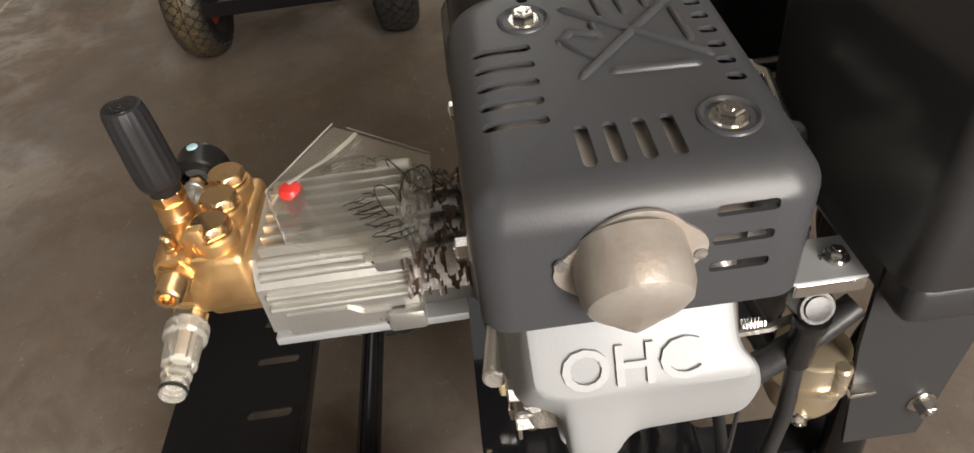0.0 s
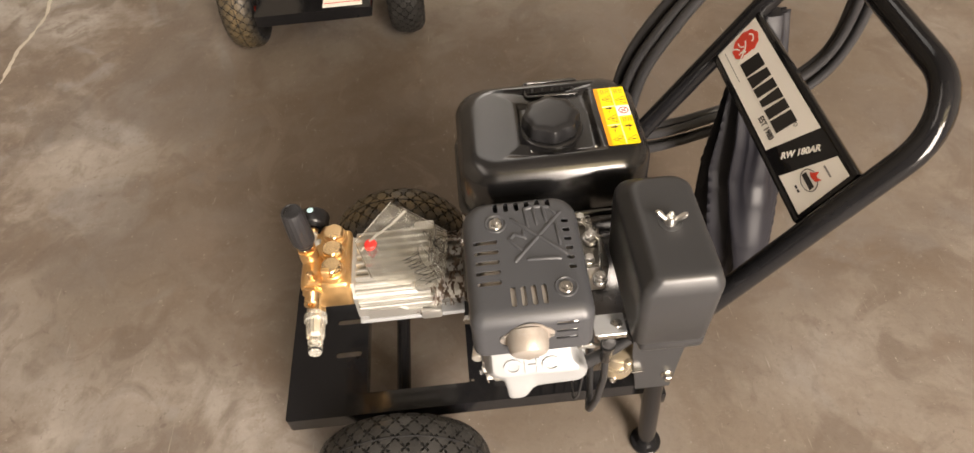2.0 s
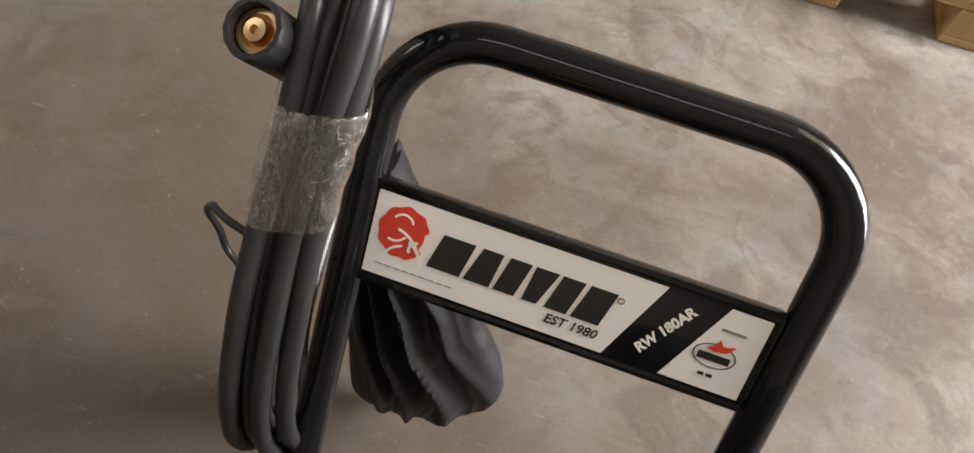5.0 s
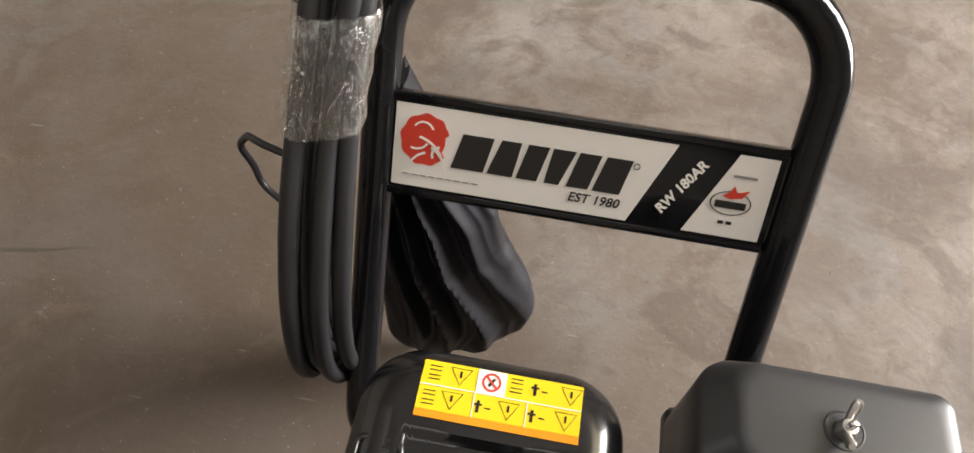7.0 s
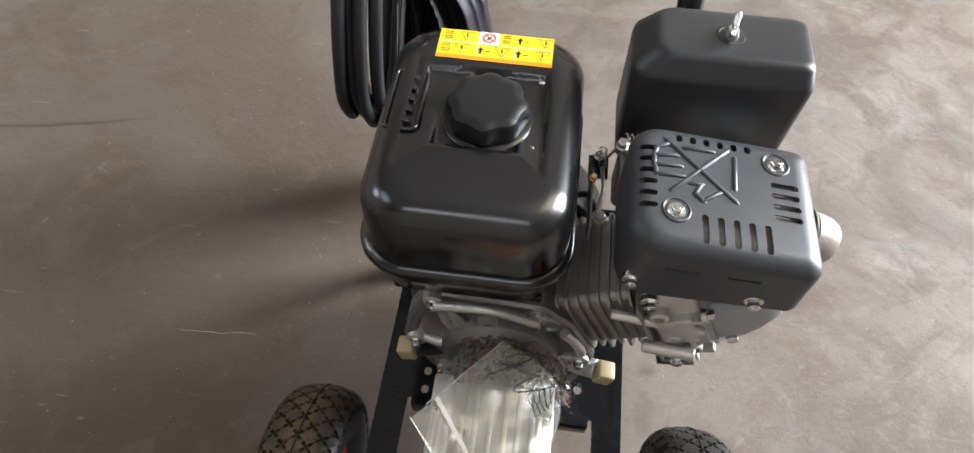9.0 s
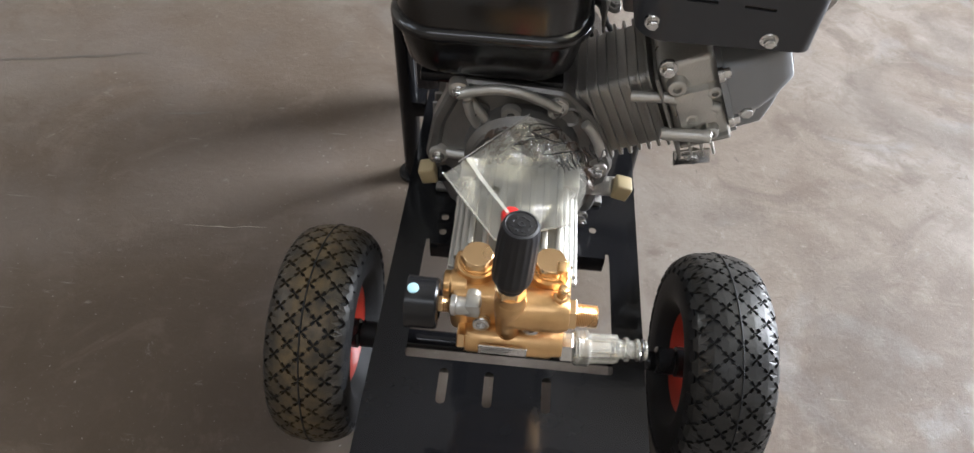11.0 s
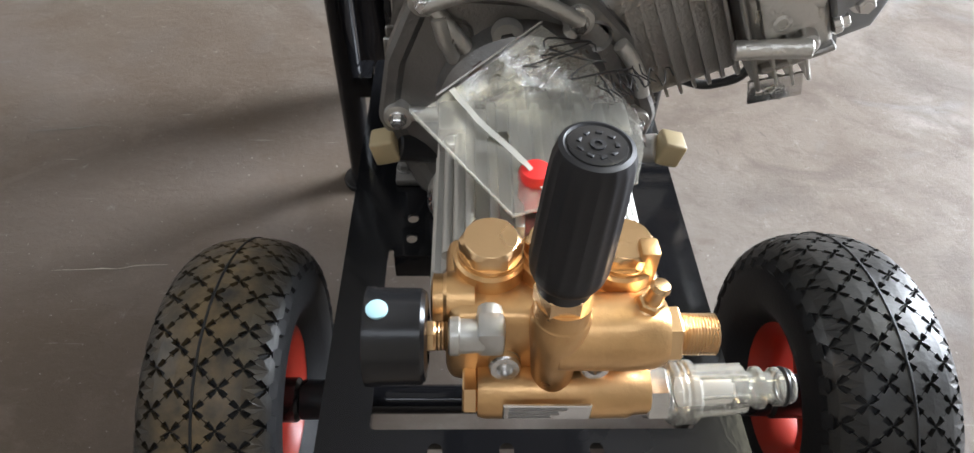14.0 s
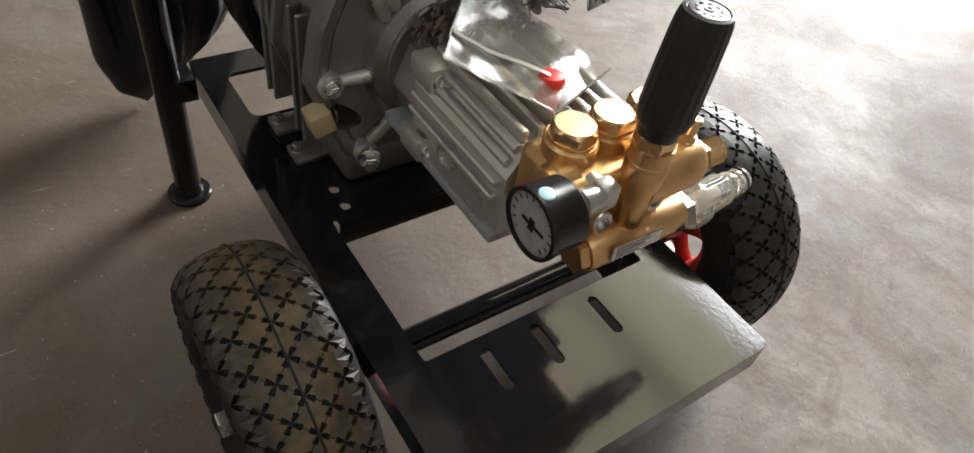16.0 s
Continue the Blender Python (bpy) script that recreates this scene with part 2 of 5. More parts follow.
def film(name, ior, milky, crinkle=0.9, rough=0.07):
    """Thin clear film: see-through, with gloss on its creases and a little haze."""
    m = bpy.data.materials.new(name)
    m.use_nodes = True
    N, L = m.node_tree.nodes, m.node_tree.links
    N.remove(N["Principled BSDF"])
    out = N["Material Output"]
    tr, gl, fr, mx, bp, nz = (N.new("ShaderNode" + k) for k in ("BsdfTransparent", "BsdfGlossy", "Fresnel", "MixShader", "Bump", "TexNoise"))
    tr.inputs[0].default_value = (0.95, 0.945, 0.92, 1)
    gl.inputs["Color"].default_value = (0.95, 0.95, 0.93, 1)
    gl.inputs["Roughness"].default_value = rough
    fr.inputs["IOR"].default_value = ior
    nz.inputs["Scale"].default_value, nz.inputs["Detail"].default_value = 55.0, 5.0
    bp.inputs["Strength"].default_value, bp.inputs["Distance"].default_value = crinkle, 0.004
    L.new(nz.outputs[0], bp.inputs["Height"])
    L.new(bp.outputs[0], gl.inputs["Normal"])
    L.new(bp.outputs[0], fr.inputs["Normal"])
    L.new(fr.outputs[0], mx.inputs[0])
    df, m2 = N.new("ShaderNodeBsdfDiffuse"), N.new("ShaderNodeMixShader")
    df.inputs[0].default_value = (0.88, 0.86, 0.78, 1)
    m2.inputs[0].default_value = milky
    L.new(tr.outputs[0], m2.inputs[1])
    L.new(df.outputs[0], m2.inputs[2])
    L.new(m2.outputs[0], mx.inputs[1])
    L.new(gl.outputs[0], mx.inputs[2])
    L.new(mx.outputs[0], out.inputs["Surface"])
    return m


FILM = film("thin_clear_film", 1.20, 0.0, 0.85, 0.05)
BAGFILM = film("hazy_bag_film", 1.6, 0.10, 0.10, 0.18)
ZIPFILM = film("milky_zip_band", 1.6, 0.42, 0.05)
CLEAR = film("clear_plastic", 1.6, 0.24, 0.02)


def tread():
    """Tread rubber with a band of brown dust round the middle of each tyre."""
    m = TREAD_PLAIN.copy()
    m.name = "dusty_tread_rubber"
    N, L = m.node_tree.nodes, m.node_tree.links
    b = N["Principled BSDF"]
    src = b.inputs["Base Color"].links[0].from_socket
    co = N.new("ShaderNodeTexCoord")
    sx = N.new("ShaderNodeSeparateXYZ")
    L.new(co.outputs["Object"], sx.inputs[0])

    def op(kind, a, c):
        n = N.new("ShaderNodeMath")
        n.operation = kind
        for i, v in ((0, a), (1, c)):
            if isinstance(v, float):
                n.inputs[i].default_value = v
            else:
                L.new(v, n.inputs[i])
        return n.outputs[0]

    d = op("ABSOLUTE", op("ADD", sx.outputs[0], 0.230), 0.0)
    nz = N.new("ShaderNodeTexNoise")
    nz.inputs["Scale"].default_value, nz.inputs["Detail"].default_value = 70.0, 8.0
    L.new(co.outputs["Object"], nz.inputs["Vector"])
    band = op("MULTIPLY", op("SUBTRACT", 1.0, op("MULTIPLY", d, 21.0)), op("SUBTRACT", op("MULTIPLY", nz.outputs[0], 3.2), 0.75))
    r = N.new("ShaderNodeClamp")
    L.new(band, r.inputs[0])
    mix = N.new("ShaderNodeMix")
    mix.data_type = "RGBA"
    L.new(r.outputs[0], mix.inputs[0])
    L.new(src, mix.inputs[6])
    mix.inputs[7].default_value = (0.118, 0.086, 0.046, 1)
    L.new(mix.outputs[2], b.inputs["Base Color"])
    return m


TREAD = tread()

# ---- small modelling helpers ----
def V(*a):
    return Vector(a)


def smooth(bm, angle=38):
    limit = radians(angle)
    for f in bm.faces:
        f.smooth = True
    for e in bm.edges:
        e.smooth = len(e.link_faces) == 2 and e.calc_face_angle(0.0) < limit
    return bm


def link(name, bm, material, parent=None, angle=31):
    bmesh.ops.recalc_face_normals(bm, faces=bm.faces[:])
    smooth(bm, angle)
    me = bpy.data.meshes.new(name)
    bm.to_mesh(me)
    bm.free()
    me.materials.append(material)
    ob = new(name, me)
    if parent is not None:
        ob.parent = parent
    return ob


def part(name, bm, material, parent, label="", angle=31):
    return tagged(link(name, bm, material, parent, angle), label)


def thing(name, label, category, group="", at=(0, 0, 0)):
    ob = new(name)
    ob.location = at
    ob.empty_display_size = 0.05
    return tagged(ob, label, category, group)


def merge(*bms):
    out = bmesh.new()
    for b in bms:
        me = bpy.data.meshes.new("tmp")
        b.to_mesh(me)
        b.free()
        out.from_mesh(me)
        bpy.data.meshes.remove(me)
    return out


def moved(bm, m):
    bmesh.ops.transform(bm, matrix=m, verts=bm.verts[:])
    return bm


def bevelled(bm, w, seg=2, angle=30):
    if w > 0:
        es = [e for e in bm.edges if len(e.link_faces) == 2 and e.calc_face_angle(0.0) > radians(angle)]
        bmesh.ops.bevel(bm, geom=es, offset=w, segments=seg, affect="EDGES", profile=0.5, clamp_overlap=True)
    return bm


def box(x0, x1, y0, y1, z0, z1, bev=0.002, seg=2):
    bm = bmesh.new()
    bmesh.ops.create_cube(bm, size=1)
    bmesh.ops.scale(bm, vec=(x1 - x0, y1 - y0, z1 - z0), verts=bm.verts[:])
    bmesh.ops.translate(bm, vec=((x0 + x1) / 2, (y0 + y1) / 2, (z0 + z1) / 2), verts=bm.verts[:])
    return bevelled(bm, bev, seg)


def loft(rings, ends=True, cyclic=True):
    bm = bmesh.new()
    vs = [[bm.verts.new(p) for p in r] for r in rings]
    n = len(rings[0])
    for a, b in zip(vs, vs[1:]):
        for i in range(n if cyclic else n - 1):
            j = (i + 1) % n
            bm.faces.new((a[i], a[j], b[j], b[i]))
    if ends:
        bm.faces.new(vs[0][::-1])
        bm.faces.new(vs[-1])
    return bm


def basis(d):
    d = Vector(d).normalized()
    return d.to_track_quat("Z", "Y").to_matrix().to_4x4()


def lathe(base, d, profile, n=28, lobe=None, ends=True):
    """Rings (distance along d, radius) round the axis d from base; lobe(angle) scales the radius."""
    m = Matrix.Translation(Vector(base)) @ basis(d)
    rings = []
    for h, r in profile:
        ring = []
        for i in range(n):
            a = 2 * math.pi * i / n
            k = r * (lobe(a, h) if lobe else 1.0)
            ring.append(m @ Vector((k * math.cos(a), k * math.sin(a), h)))
        rings.append(ring)
    return loft(rings, ends)


def rod(p0, p1, r, n=20, bev=0.0015):
    p0, p1 = Vector(p0), Vector(p1)
    L = (p1 - p0).length
    b = min(bev, r * 0.45, L * 0.45)
    return lathe(p0, p1 - p0, [(0, r - b), (b, r), (L - b, r), (L, r - b)], n)


def hexrod(p0, p1, r, bev=0.001):
    p0, p1 = Vector(p0), Vector(p1)
    L = (p1 - p0).length
    return lathe(p0, p1 - p0, [(0, r - bev), (bev, r), (L - bev, r), (L, r - bev)], 6)


def sweep(path, r, n=12, cyclic=False, radii=None):
    pts = [Vector(p) for p in path]
    n = max(n, 12) if n > 6 else n
    rings, up = [], None
    m = len(pts)
    for i, p in enumerate(pts):
        a = pts[(i - 1) % m] if (cyclic or i) else pts[0]
        b = pts[(i + 1) % m] if (cyclic or i < m - 1) else pts[-1]
        t = (b - a).normalized()
        if up is None:
            up = t.orthogonal().normalized()
        up = (up - t * up.dot(t)).normalized()
        side = t.cross(up)
        k = radii[i] if radii else r
        rings.append([p + k * (math.cos(q) * up + math.sin(q) * side) for q in [2 * math.pi * j / n for j in range(n)]])
    if cyclic:
        rings.append(rings[0])
        return loft(rings, ends=False)
    return loft(rings)


def rounded(path, radius, steps=7):
    """A polyline with its inner corners rounded."""
    pts = [Vector(p) for p in path]
    out = [pts[0]]
    for a, b, c in zip(pts, pts[1:], pts[2:]):
        u, w = (a - b).normalized(), (c - b).normalized()
        half = u.angle(w) / 2
        d = min(radius / math.tan(half), (a - b).length * 0.49, (c - b).length * 0.49)
        r = d * math.tan(half)
        mid = b + (u + w).normalized() * (r / math.sin(half))
        s, e = b + u * d - mid, b + w * d - mid
        for i in range(steps + 1):
            out.append(mid + s.normalized().slerp(e.normalized(), i / steps) * r)
    return out + [pts[-1]]


def rrect(x0, x1, y0, y1, r, n=6):
    r = max(min(r, (x1 - x0) * 0.499, (y1 - y0) * 0.499), 1e-4)
    out = []
    for cx, cy, a0 in ((x1 - r, y1 - r, 0), (x0 + r, y1 - r, 90), (x0 + r, y0 + r, 180), (x1 - r, y0 + r, 270)):
        for i in range(n + 1):
            a = radians(a0 + 90 * i / n)
            out.append((cx + r * math.cos(a), cy + r * math.sin(a)))
    return out


def rrect4(x0, x1, y0, y1, radii, n=8):
    """A rectangle with a radius for each corner: (x1, y1), (x0, y1), (x0, y0), (x1, y0)."""
    out = []
    for r, (cx, sx), (cy, sy), a0 in zip(radii, ((x1, -1), (x0, 1), (x0, 1), (x1, -1)), ((y1, -1), (y1, -1), (y0, 1), (y0, 1)), (0, 90, 180, 270)):
        for i in range(n + 1):
            a = radians(a0 + 90 * i / n)
            out.append((cx + sx * r + r * math.cos(a), cy + sy * r + r * math.sin(a)))
    return out


def slab(points, z0, z1):
    """A flat plate with the outline points (x, y)."""
    return loft([[V(x, y, z0) for x, y in points], [V(x, y, z1) for x, y in points]])


def cut(bm, cutter):
    """bm less cutter."""
    obs = []
    for b in (bm, cutter):
        bmesh.ops.recalc_face_normals(b, faces=b.faces[:])
        me = bpy.data.meshes.new("tmp")
        b.to_mesh(me)
        b.free()
        obs.append(new("tmp", me))
    mod = obs[0].modifiers.new("cut", "BOOLEAN")
    mod.operation, mod.object, mod.solver = "DIFFERENCE", obs[1], "EXACT"
    dg = bpy.context.evaluated_depsgraph_get()
    me = bpy.data.meshes.new_from_object(obs[0].evaluated_get(dg))
    out = bmesh.new()
    out.from_mesh(me)
    for ob in obs:
        data = ob.data
        bpy.data.objects.remove(ob)
        bpy.data.meshes.remove(data)
    bpy.data.meshes.remove(me)
    bmesh.ops.remove_doubles(out, verts=out.verts[:], dist=1e-6)
    return out


def lettering(text, size, depth=0.0004, shear=0.0, bold=0.0):
    """Text as a thin solid in the plane z = 0, centred."""
    cu = bpy.data.curves.new("tmp", "FONT")
    cu.body, cu.size, cu.extrude, cu.shear, cu.offset = text, size, depth, shear, bold
    cu.align_x, cu.align_y, cu.resolution_u = "CENTER", "CENTER", 3
    ob = new("tmp", cu)
    me = bpy.data.meshes.new_from_object(ob.evaluated_get(bpy.context.evaluated_depsgraph_get()))
    bm = bmesh.new()
    bm.from_mesh(me)
    bpy.data.objects.remove(ob)
    bpy.data.curves.remove(cu)
    bpy.data.meshes.remove(me)
    return bm


def poly(points, z=0.0, depth=0.0004):
    return slab(points, z, z + depth)


def ring2d(cx, cy, r0, r1, z=0.0, depth=0.0004, n=28):
    def circle(r, zz):
        return [V(cx + r * math.cos(2 * math.pi * i / n), cy + r * math.sin(2 * math.pi * i / n), zz) for i in range(n)]
    return loft([circle(r0, z), circle(r1, z), circle(r1, z + depth), circle(r0, z + depth), circle(r0, z)], ends=False)


def bar2d(x0, y0, x1, y1, w, z=0.0, depth=0.0004):
    d = Vector((x1 - x0, y1 - y0)).normalized() * w / 2
    return poly([(x0 + d.y, y0 - d.x), (x1 + d.y, y1 - d.x), (x1 - d.y, y1 + d.x), (x0 - d.y, y0 + d.x)], z, depth)


def bolt(p, d, r=0.006, h=0.006, flange=1.45):
    """A hexagon bolt head on its flange."""
    p, d = Vector(p), Vector(d).normalized()
    return merge(lathe(p - d * 0.004, d, [(0, r * flange), (0.005, r * flange), (0.0058, r * flange * 0.9)], 20),
                 hexrod(p + d * 0.0012, p + d * (0.002 + h), r, 0.0008),
                 lathe(p + d * (0.0015 + h), d, [(0, r * 0.5), (0.0012, r * 0.45)], 12))

# ---- the hall ----
def hall():
    X0, X1, Y0, Y1, H = -9.0, 6.0, -7.0, 8.0, 8.5
    tagged(link("floor", box(X0 - 0.2, X1 + 0.2, Y0 - 0.2, Y1 + 0.2, -0.2, 0.0, 0), FLOOR), "worn polished grey-brown concrete floor with stains", "floor", kind="structure")
    tagged(link("ground", box(X1 + 0.2, 60, -60, 60, -0.25, -0.03, 0), APRON), "pale concrete yard outside the door", "ground", kind="structure")
    # the last opening is added only to let the south fill lamp through
    roof_light = merge(box(3.6, 5.9, 0.85, 4.55, H - 0.1, H + 0.3, 0), box(-8.85, -5.95, -2.45, 1.05, H - 0.1, H + 0.3, 0), box(-3.1, 3.1, -5.4, -3.8, H - 0.1, H + 0.3, 0))
    tagged(link("ceiling", cut(box(X0 - 0.2, X1 + 0.2, Y0 - 0.2, Y1 + 0.2, H, H + 0.15, 0), roof_light), CEIL), "plain grey roof sheeting with open roof lights", "ceiling", kind="structure")
    east = cut(box(X1, X1 + 0.2, Y0, Y1, 0, H, 0), merge(box(X1 - 0.1, X1 + 0.3, 1.2, 3.9, 0.0, 6.45, 0), box(X1 - 0.1, X1 + 0.3, 0.95, 4.45, 6.6, 8.3, 0)))
    tagged(link("wall_east", east, WALL), "painted warehouse wall with a tall open doorway", "wall", kind="structure")
    west = cut(box(X0 - 0.2, X0, Y0, Y1, 0, H, 0), box(X0 - 0.3, X0 + 0.1, -0.4, 1.6, 4.85, 7.05, 0))
    tagged(link("wall_west", west, WALL), "painted warehouse wall with a high open window", "wall", kind="structure")
    for n, b in (("wall_south", (X0 - 0.2, X1 + 0.2, Y0 - 0.2, Y0)), ("wall_north", (X0 - 0.2, X1 + 0.2, Y1, Y1 + 0.2))):
        tagged(link(n, box(*b, 0, H, 0), WALL), "plain painted warehouse wall", "wall", kind="structure")


hall()

# ---- the pressure washer ----
DECK = 0.19
washer = thing("pressure_washer", "black petrol pressure washer with brass pump on two pneumatic tyres", "pressure washer")


def chassis():
    bm = slab(rrect(-0.160, 0.164, -0.331, 0.292, 0.006, 3), DECK - 0.032, DECK)
    bm = bevelled(bm, 0.003, 2)
    bm = cut(bm, slab(rrect(-0.157, 0.161, -0.328, 0.289, 0.004, 3), DECK - 0.05, DECK - 0.003))
    holes = [slab(rrect(-0.121, 0.126, -0.198, -0.026, 0.004), 0.1, 0.3), slab(rrect(-0.130, -0.02, 0.162, 0.25, 0.012), 0.1, 0.3), slab(rrect(0.03, 0.13, 0.162, 0.25, 0.012), 0.1, 0.3)]
    for x in (-0.0715, -0.0185, 0.0485):
        holes.append(slab(rrect(x - 0.0055, x + 0.0055, -0.254, -0.209, 0.0055), 0.1, 0.3))
    for x, y in ((-0.100, 0.022), (0.104, 0.022), (-0.1, -0.004)):
        holes.append(slab(rrect(x - 0.005, x + 0.005, y - 0.006, y + 0.006, 0.005), 0.1, 0.3))
    bm = cut(bm, merge(*holes))
    bm = cut(bm, merge(*[slab(rrect(x, x + 0.005, -0.034, -0.017, 0.002, 2), 0.1, 0.3) for x in (-0.1205, 0.1203)]))
    deck = part("deck", bm, FRAME, washer, "glossy black folded steel deck")
    part("front_lip", box(-0.119, 0.124, -0.201, -0.198, DECK - 0.028, DECK - 0.001, 0.001), FRAME, deck)
    part("engine_bar", box(-0.1155, 0.1205, -0.026, -0.023, DECK - 0.03, DECK - 0.001, 0.001), FRAME, deck)
    part("axle", rod((-0.229, -0.143, 0.137), (0.252, -0.143, 0.137), 0.0125), FRAME, washer)
    for s in (-1, 1):
        part("axle_bracket", box(0.002 + s * 0.135 - 0.003, 0.002 + s * 0.135 + 0.003, -0.17, -0.115, 0.115, DECK - 0.003, 0.001), FRAME, washer)


def handle():
    cx, hw, r = -0.007, 0.1835, 0.0160
    up = Vector((0, 0.5698, 0.8217))
    knee = V(0, 0.262, 0.352)
    top = knee + up * 0.481
    path = [V(cx - hw - 0.002, 0.279, 0.012), V(cx - hw, knee.y, knee.z), V(cx - hw, top.y, top.z), V(cx + hw, top.y, top.z), V(cx + hw, knee.y, knee.z), V(cx + hw + 0.005, 0.279, 0.012)]
    pts = []
    legs = rounded(path, 0.082, 10)
    for a, b in zip(legs, legs[1:]):
        k = max(1, int((b - a).length / 0.02))
        pts += [a.lerp(b, i / k) for i in range(k)]
    pts.append(legs[-1])
    part("handle_tube", sweep(pts, r, 20), FRAME, washer, "bent black steel tube handle and legs")
    for x in (path[0].x, path[-1].x):
        part("foot", lathe((x, 0.279, 0.0), (0, 0, 1), [(0, 0.027), (0.002, 0.0275), (0.006, 0.0275), (0.008, 0.026), (0.009, 0.018), (0.02, 0.0168)], 32), CAP, washer, "round black foot disc")
        part("deck_bracket", box(x - 0.022 if x > 0 else x - 0.003, x + 0.003 if x > 0 else x + 0.03, 0.255, 0.292, DECK - 0.03, DECK - 0.001, 0.001), FRAME, washer)
    # name board between the tubes
    m = Matrix.Translation((-0.0105, 0.4315, 0.6085)) @ Matrix(((1, 0, 0, 0), (0, 0.5698, -0.8217, 0), (0, 0.8217, 0.5698, 0), (0, 0, 0, 1)))
    board = part("name_board", moved(box(-0.170, 0.170, -0.0415, 0.0415, -0.004, 0.0, 0.001), m), FRAME, washer, "black name board with a white sticker")
    for y in (-0.0435, 0.0435):
        part("board_rail", moved(box(-0.170, 0.170, y - 0.0042, y + 0.0042, -0.010, 0.002, 0.0025), m), FRAME, board)
    z = 0.0004
    X = lambda f: -0.164 + 0.328 * f
    hw = 0.0375
    part("sticker", moved(poly([(X(0), -hw), (X(0.648), -hw), (X(0.742), hw), (X(0), hw)], z), m), WHITE, board, "white sticker with black and red print")
    part("sticker", moved(poly([(X(0.797), -hw), (X(1), -hw), (X(1), hw), (X(0.898), hw)], z), m), WHITE, board)
    z = 0.001
    # red emblem: a plain scalloped disc with a bite in its edge and pale sweeping strokes
    em = []
    for i in range(60):
        a = 2 * math.pi * i / 60
        k = 1 + 0.035 * math.sin(9 * a) * (1 if 0.6 < a < 5.2 else 0)
        if a < 0.30 or a > 5.75:
            k *= 0.80
        elif a < 0.75:
            k *= 0.98
        em.append((X(0.085) + 0.0222 * k * math.cos(a), 0.0070 + 0.0232 * k * math.sin(a)))
    part("emblem", moved(poly(em, z), m), REDINK, board, "red round emblem")
    for cx_, cy_, r_, a0, a1, w_ in ((0.050, -0.020, 0.030, 20, 78, 0.0022), (0.066, -0.022, 0.026, 8, 62, 0.0022), (0.104, -0.024, 0.020, 105, 170, 0.0020), (0.078, 0.014, 0.009, 20, 150, 0.0018), (0.128, -0.005, 0.007, 95, 210, 0.0024), (0.060, 0.010, 0.012, 250, 330, 0.0018)):
        arcs = [[(X(cx_) + (r_ + o) * math.cos(radians(a0 + (a1 - a0) * q / 9)), cy_ + (r_ + o) * math.sin(radians(a0 + (a1 - a0) * q / 9))) for q in range(10)] for o in (-w_ / 2, w_ / 2)]
        part("emblem_stroke", moved(poly(arcs[1] + arcs[0][::-1], z + 0.0005), m), WHITE, board)
    # brand word as plain slanted blocks
    sl, y0, y1 = 0.24, -0.0145, 0.0175
    for f0, f1, lo, hi in ((0.168, 0.268, 0.93, 0.88), (0.268, 0.346, 0.95, 0.72), (0.346, 0.414, 0.88, 0.88), (0.414, 0.482, 0.62, 0.95), (0.482, 0.552, 0.88, 0.88), (0.552, 0.636, 0.92, 0.86)):
        a, b = X(f0), X(f1) - 0.0014
        c, w = (a + b) / 2, (b - a) / 2
        q = lambda u, y: (c + u * w + sl * (y - (y0 + y1) / 2), y)
        part("block", moved(poly([q(-lo, y0), q(lo, y0), q(hi, y1), q(-hi, y1)], z), m), INK, board)
    part("ring_mark", moved(ring2d(X(0.648), 0.013, 0.0022, 0.0028, z), m), INK, board)
    part("lettering", moved(moved(lettering("EST 1980", 0.0118, 0.0002, 0.18, 0.0002), pose(X(0.553), -0.0235, z + 0.0002)), m), INK, board, "small black print")
    part("lettering", moved(moved(lettering("RW 180AR", 0.0122, 0.0002, 0.12, 0.00045), pose(X(0.772), 0.001, z, 0, 0, 58)), m), WHITE, board, "white slanted print")
    for k in range(9):
        part("fine_print", moved(bar2d(X(0.03) + k * 0.0078, -0.0265, X(0.03) + k * 0.0078 + 0.0062, -0.0265, 0.0010, z), m), GREYINK, board)
    part("oval_logo", moved(moved(ring2d(0, 0, 0.0165, 0.0176, z), Matrix.Diagonal((1, 0.62, 1, 1))), m @ pose(X(0.905), -0.006, 0)), INK, board)
    part("logo_bar", moved(bar2d(X(0.865), -0.0075, X(0.945), -0.0075, 0.0065, z + 0.0003), m), INK, board)
    part("logo_shape", moved(poly([(X(0.88), 0.0), (X(0.90), -0.002), (X(0.93), 0.0), (X(0.945), 0.0075), (X(0.915), 0.004), (X(0.905), 0.010), (X(0.895), 0.004)], z + 0.0008), m), REDINK, board)
    for k in range(2):
        part("fine_print", moved(bar2d(X(0.885) + k * 0.007, -0.024, X(0.9) + k * 0.007, -0.024, 0.0028, z), m), INK, board)
    part("fine_print", moved(bar2d(X(0.895), 0.0185, X(0.955), 0.0185, 0.0022, z), m), GREYINK, board)


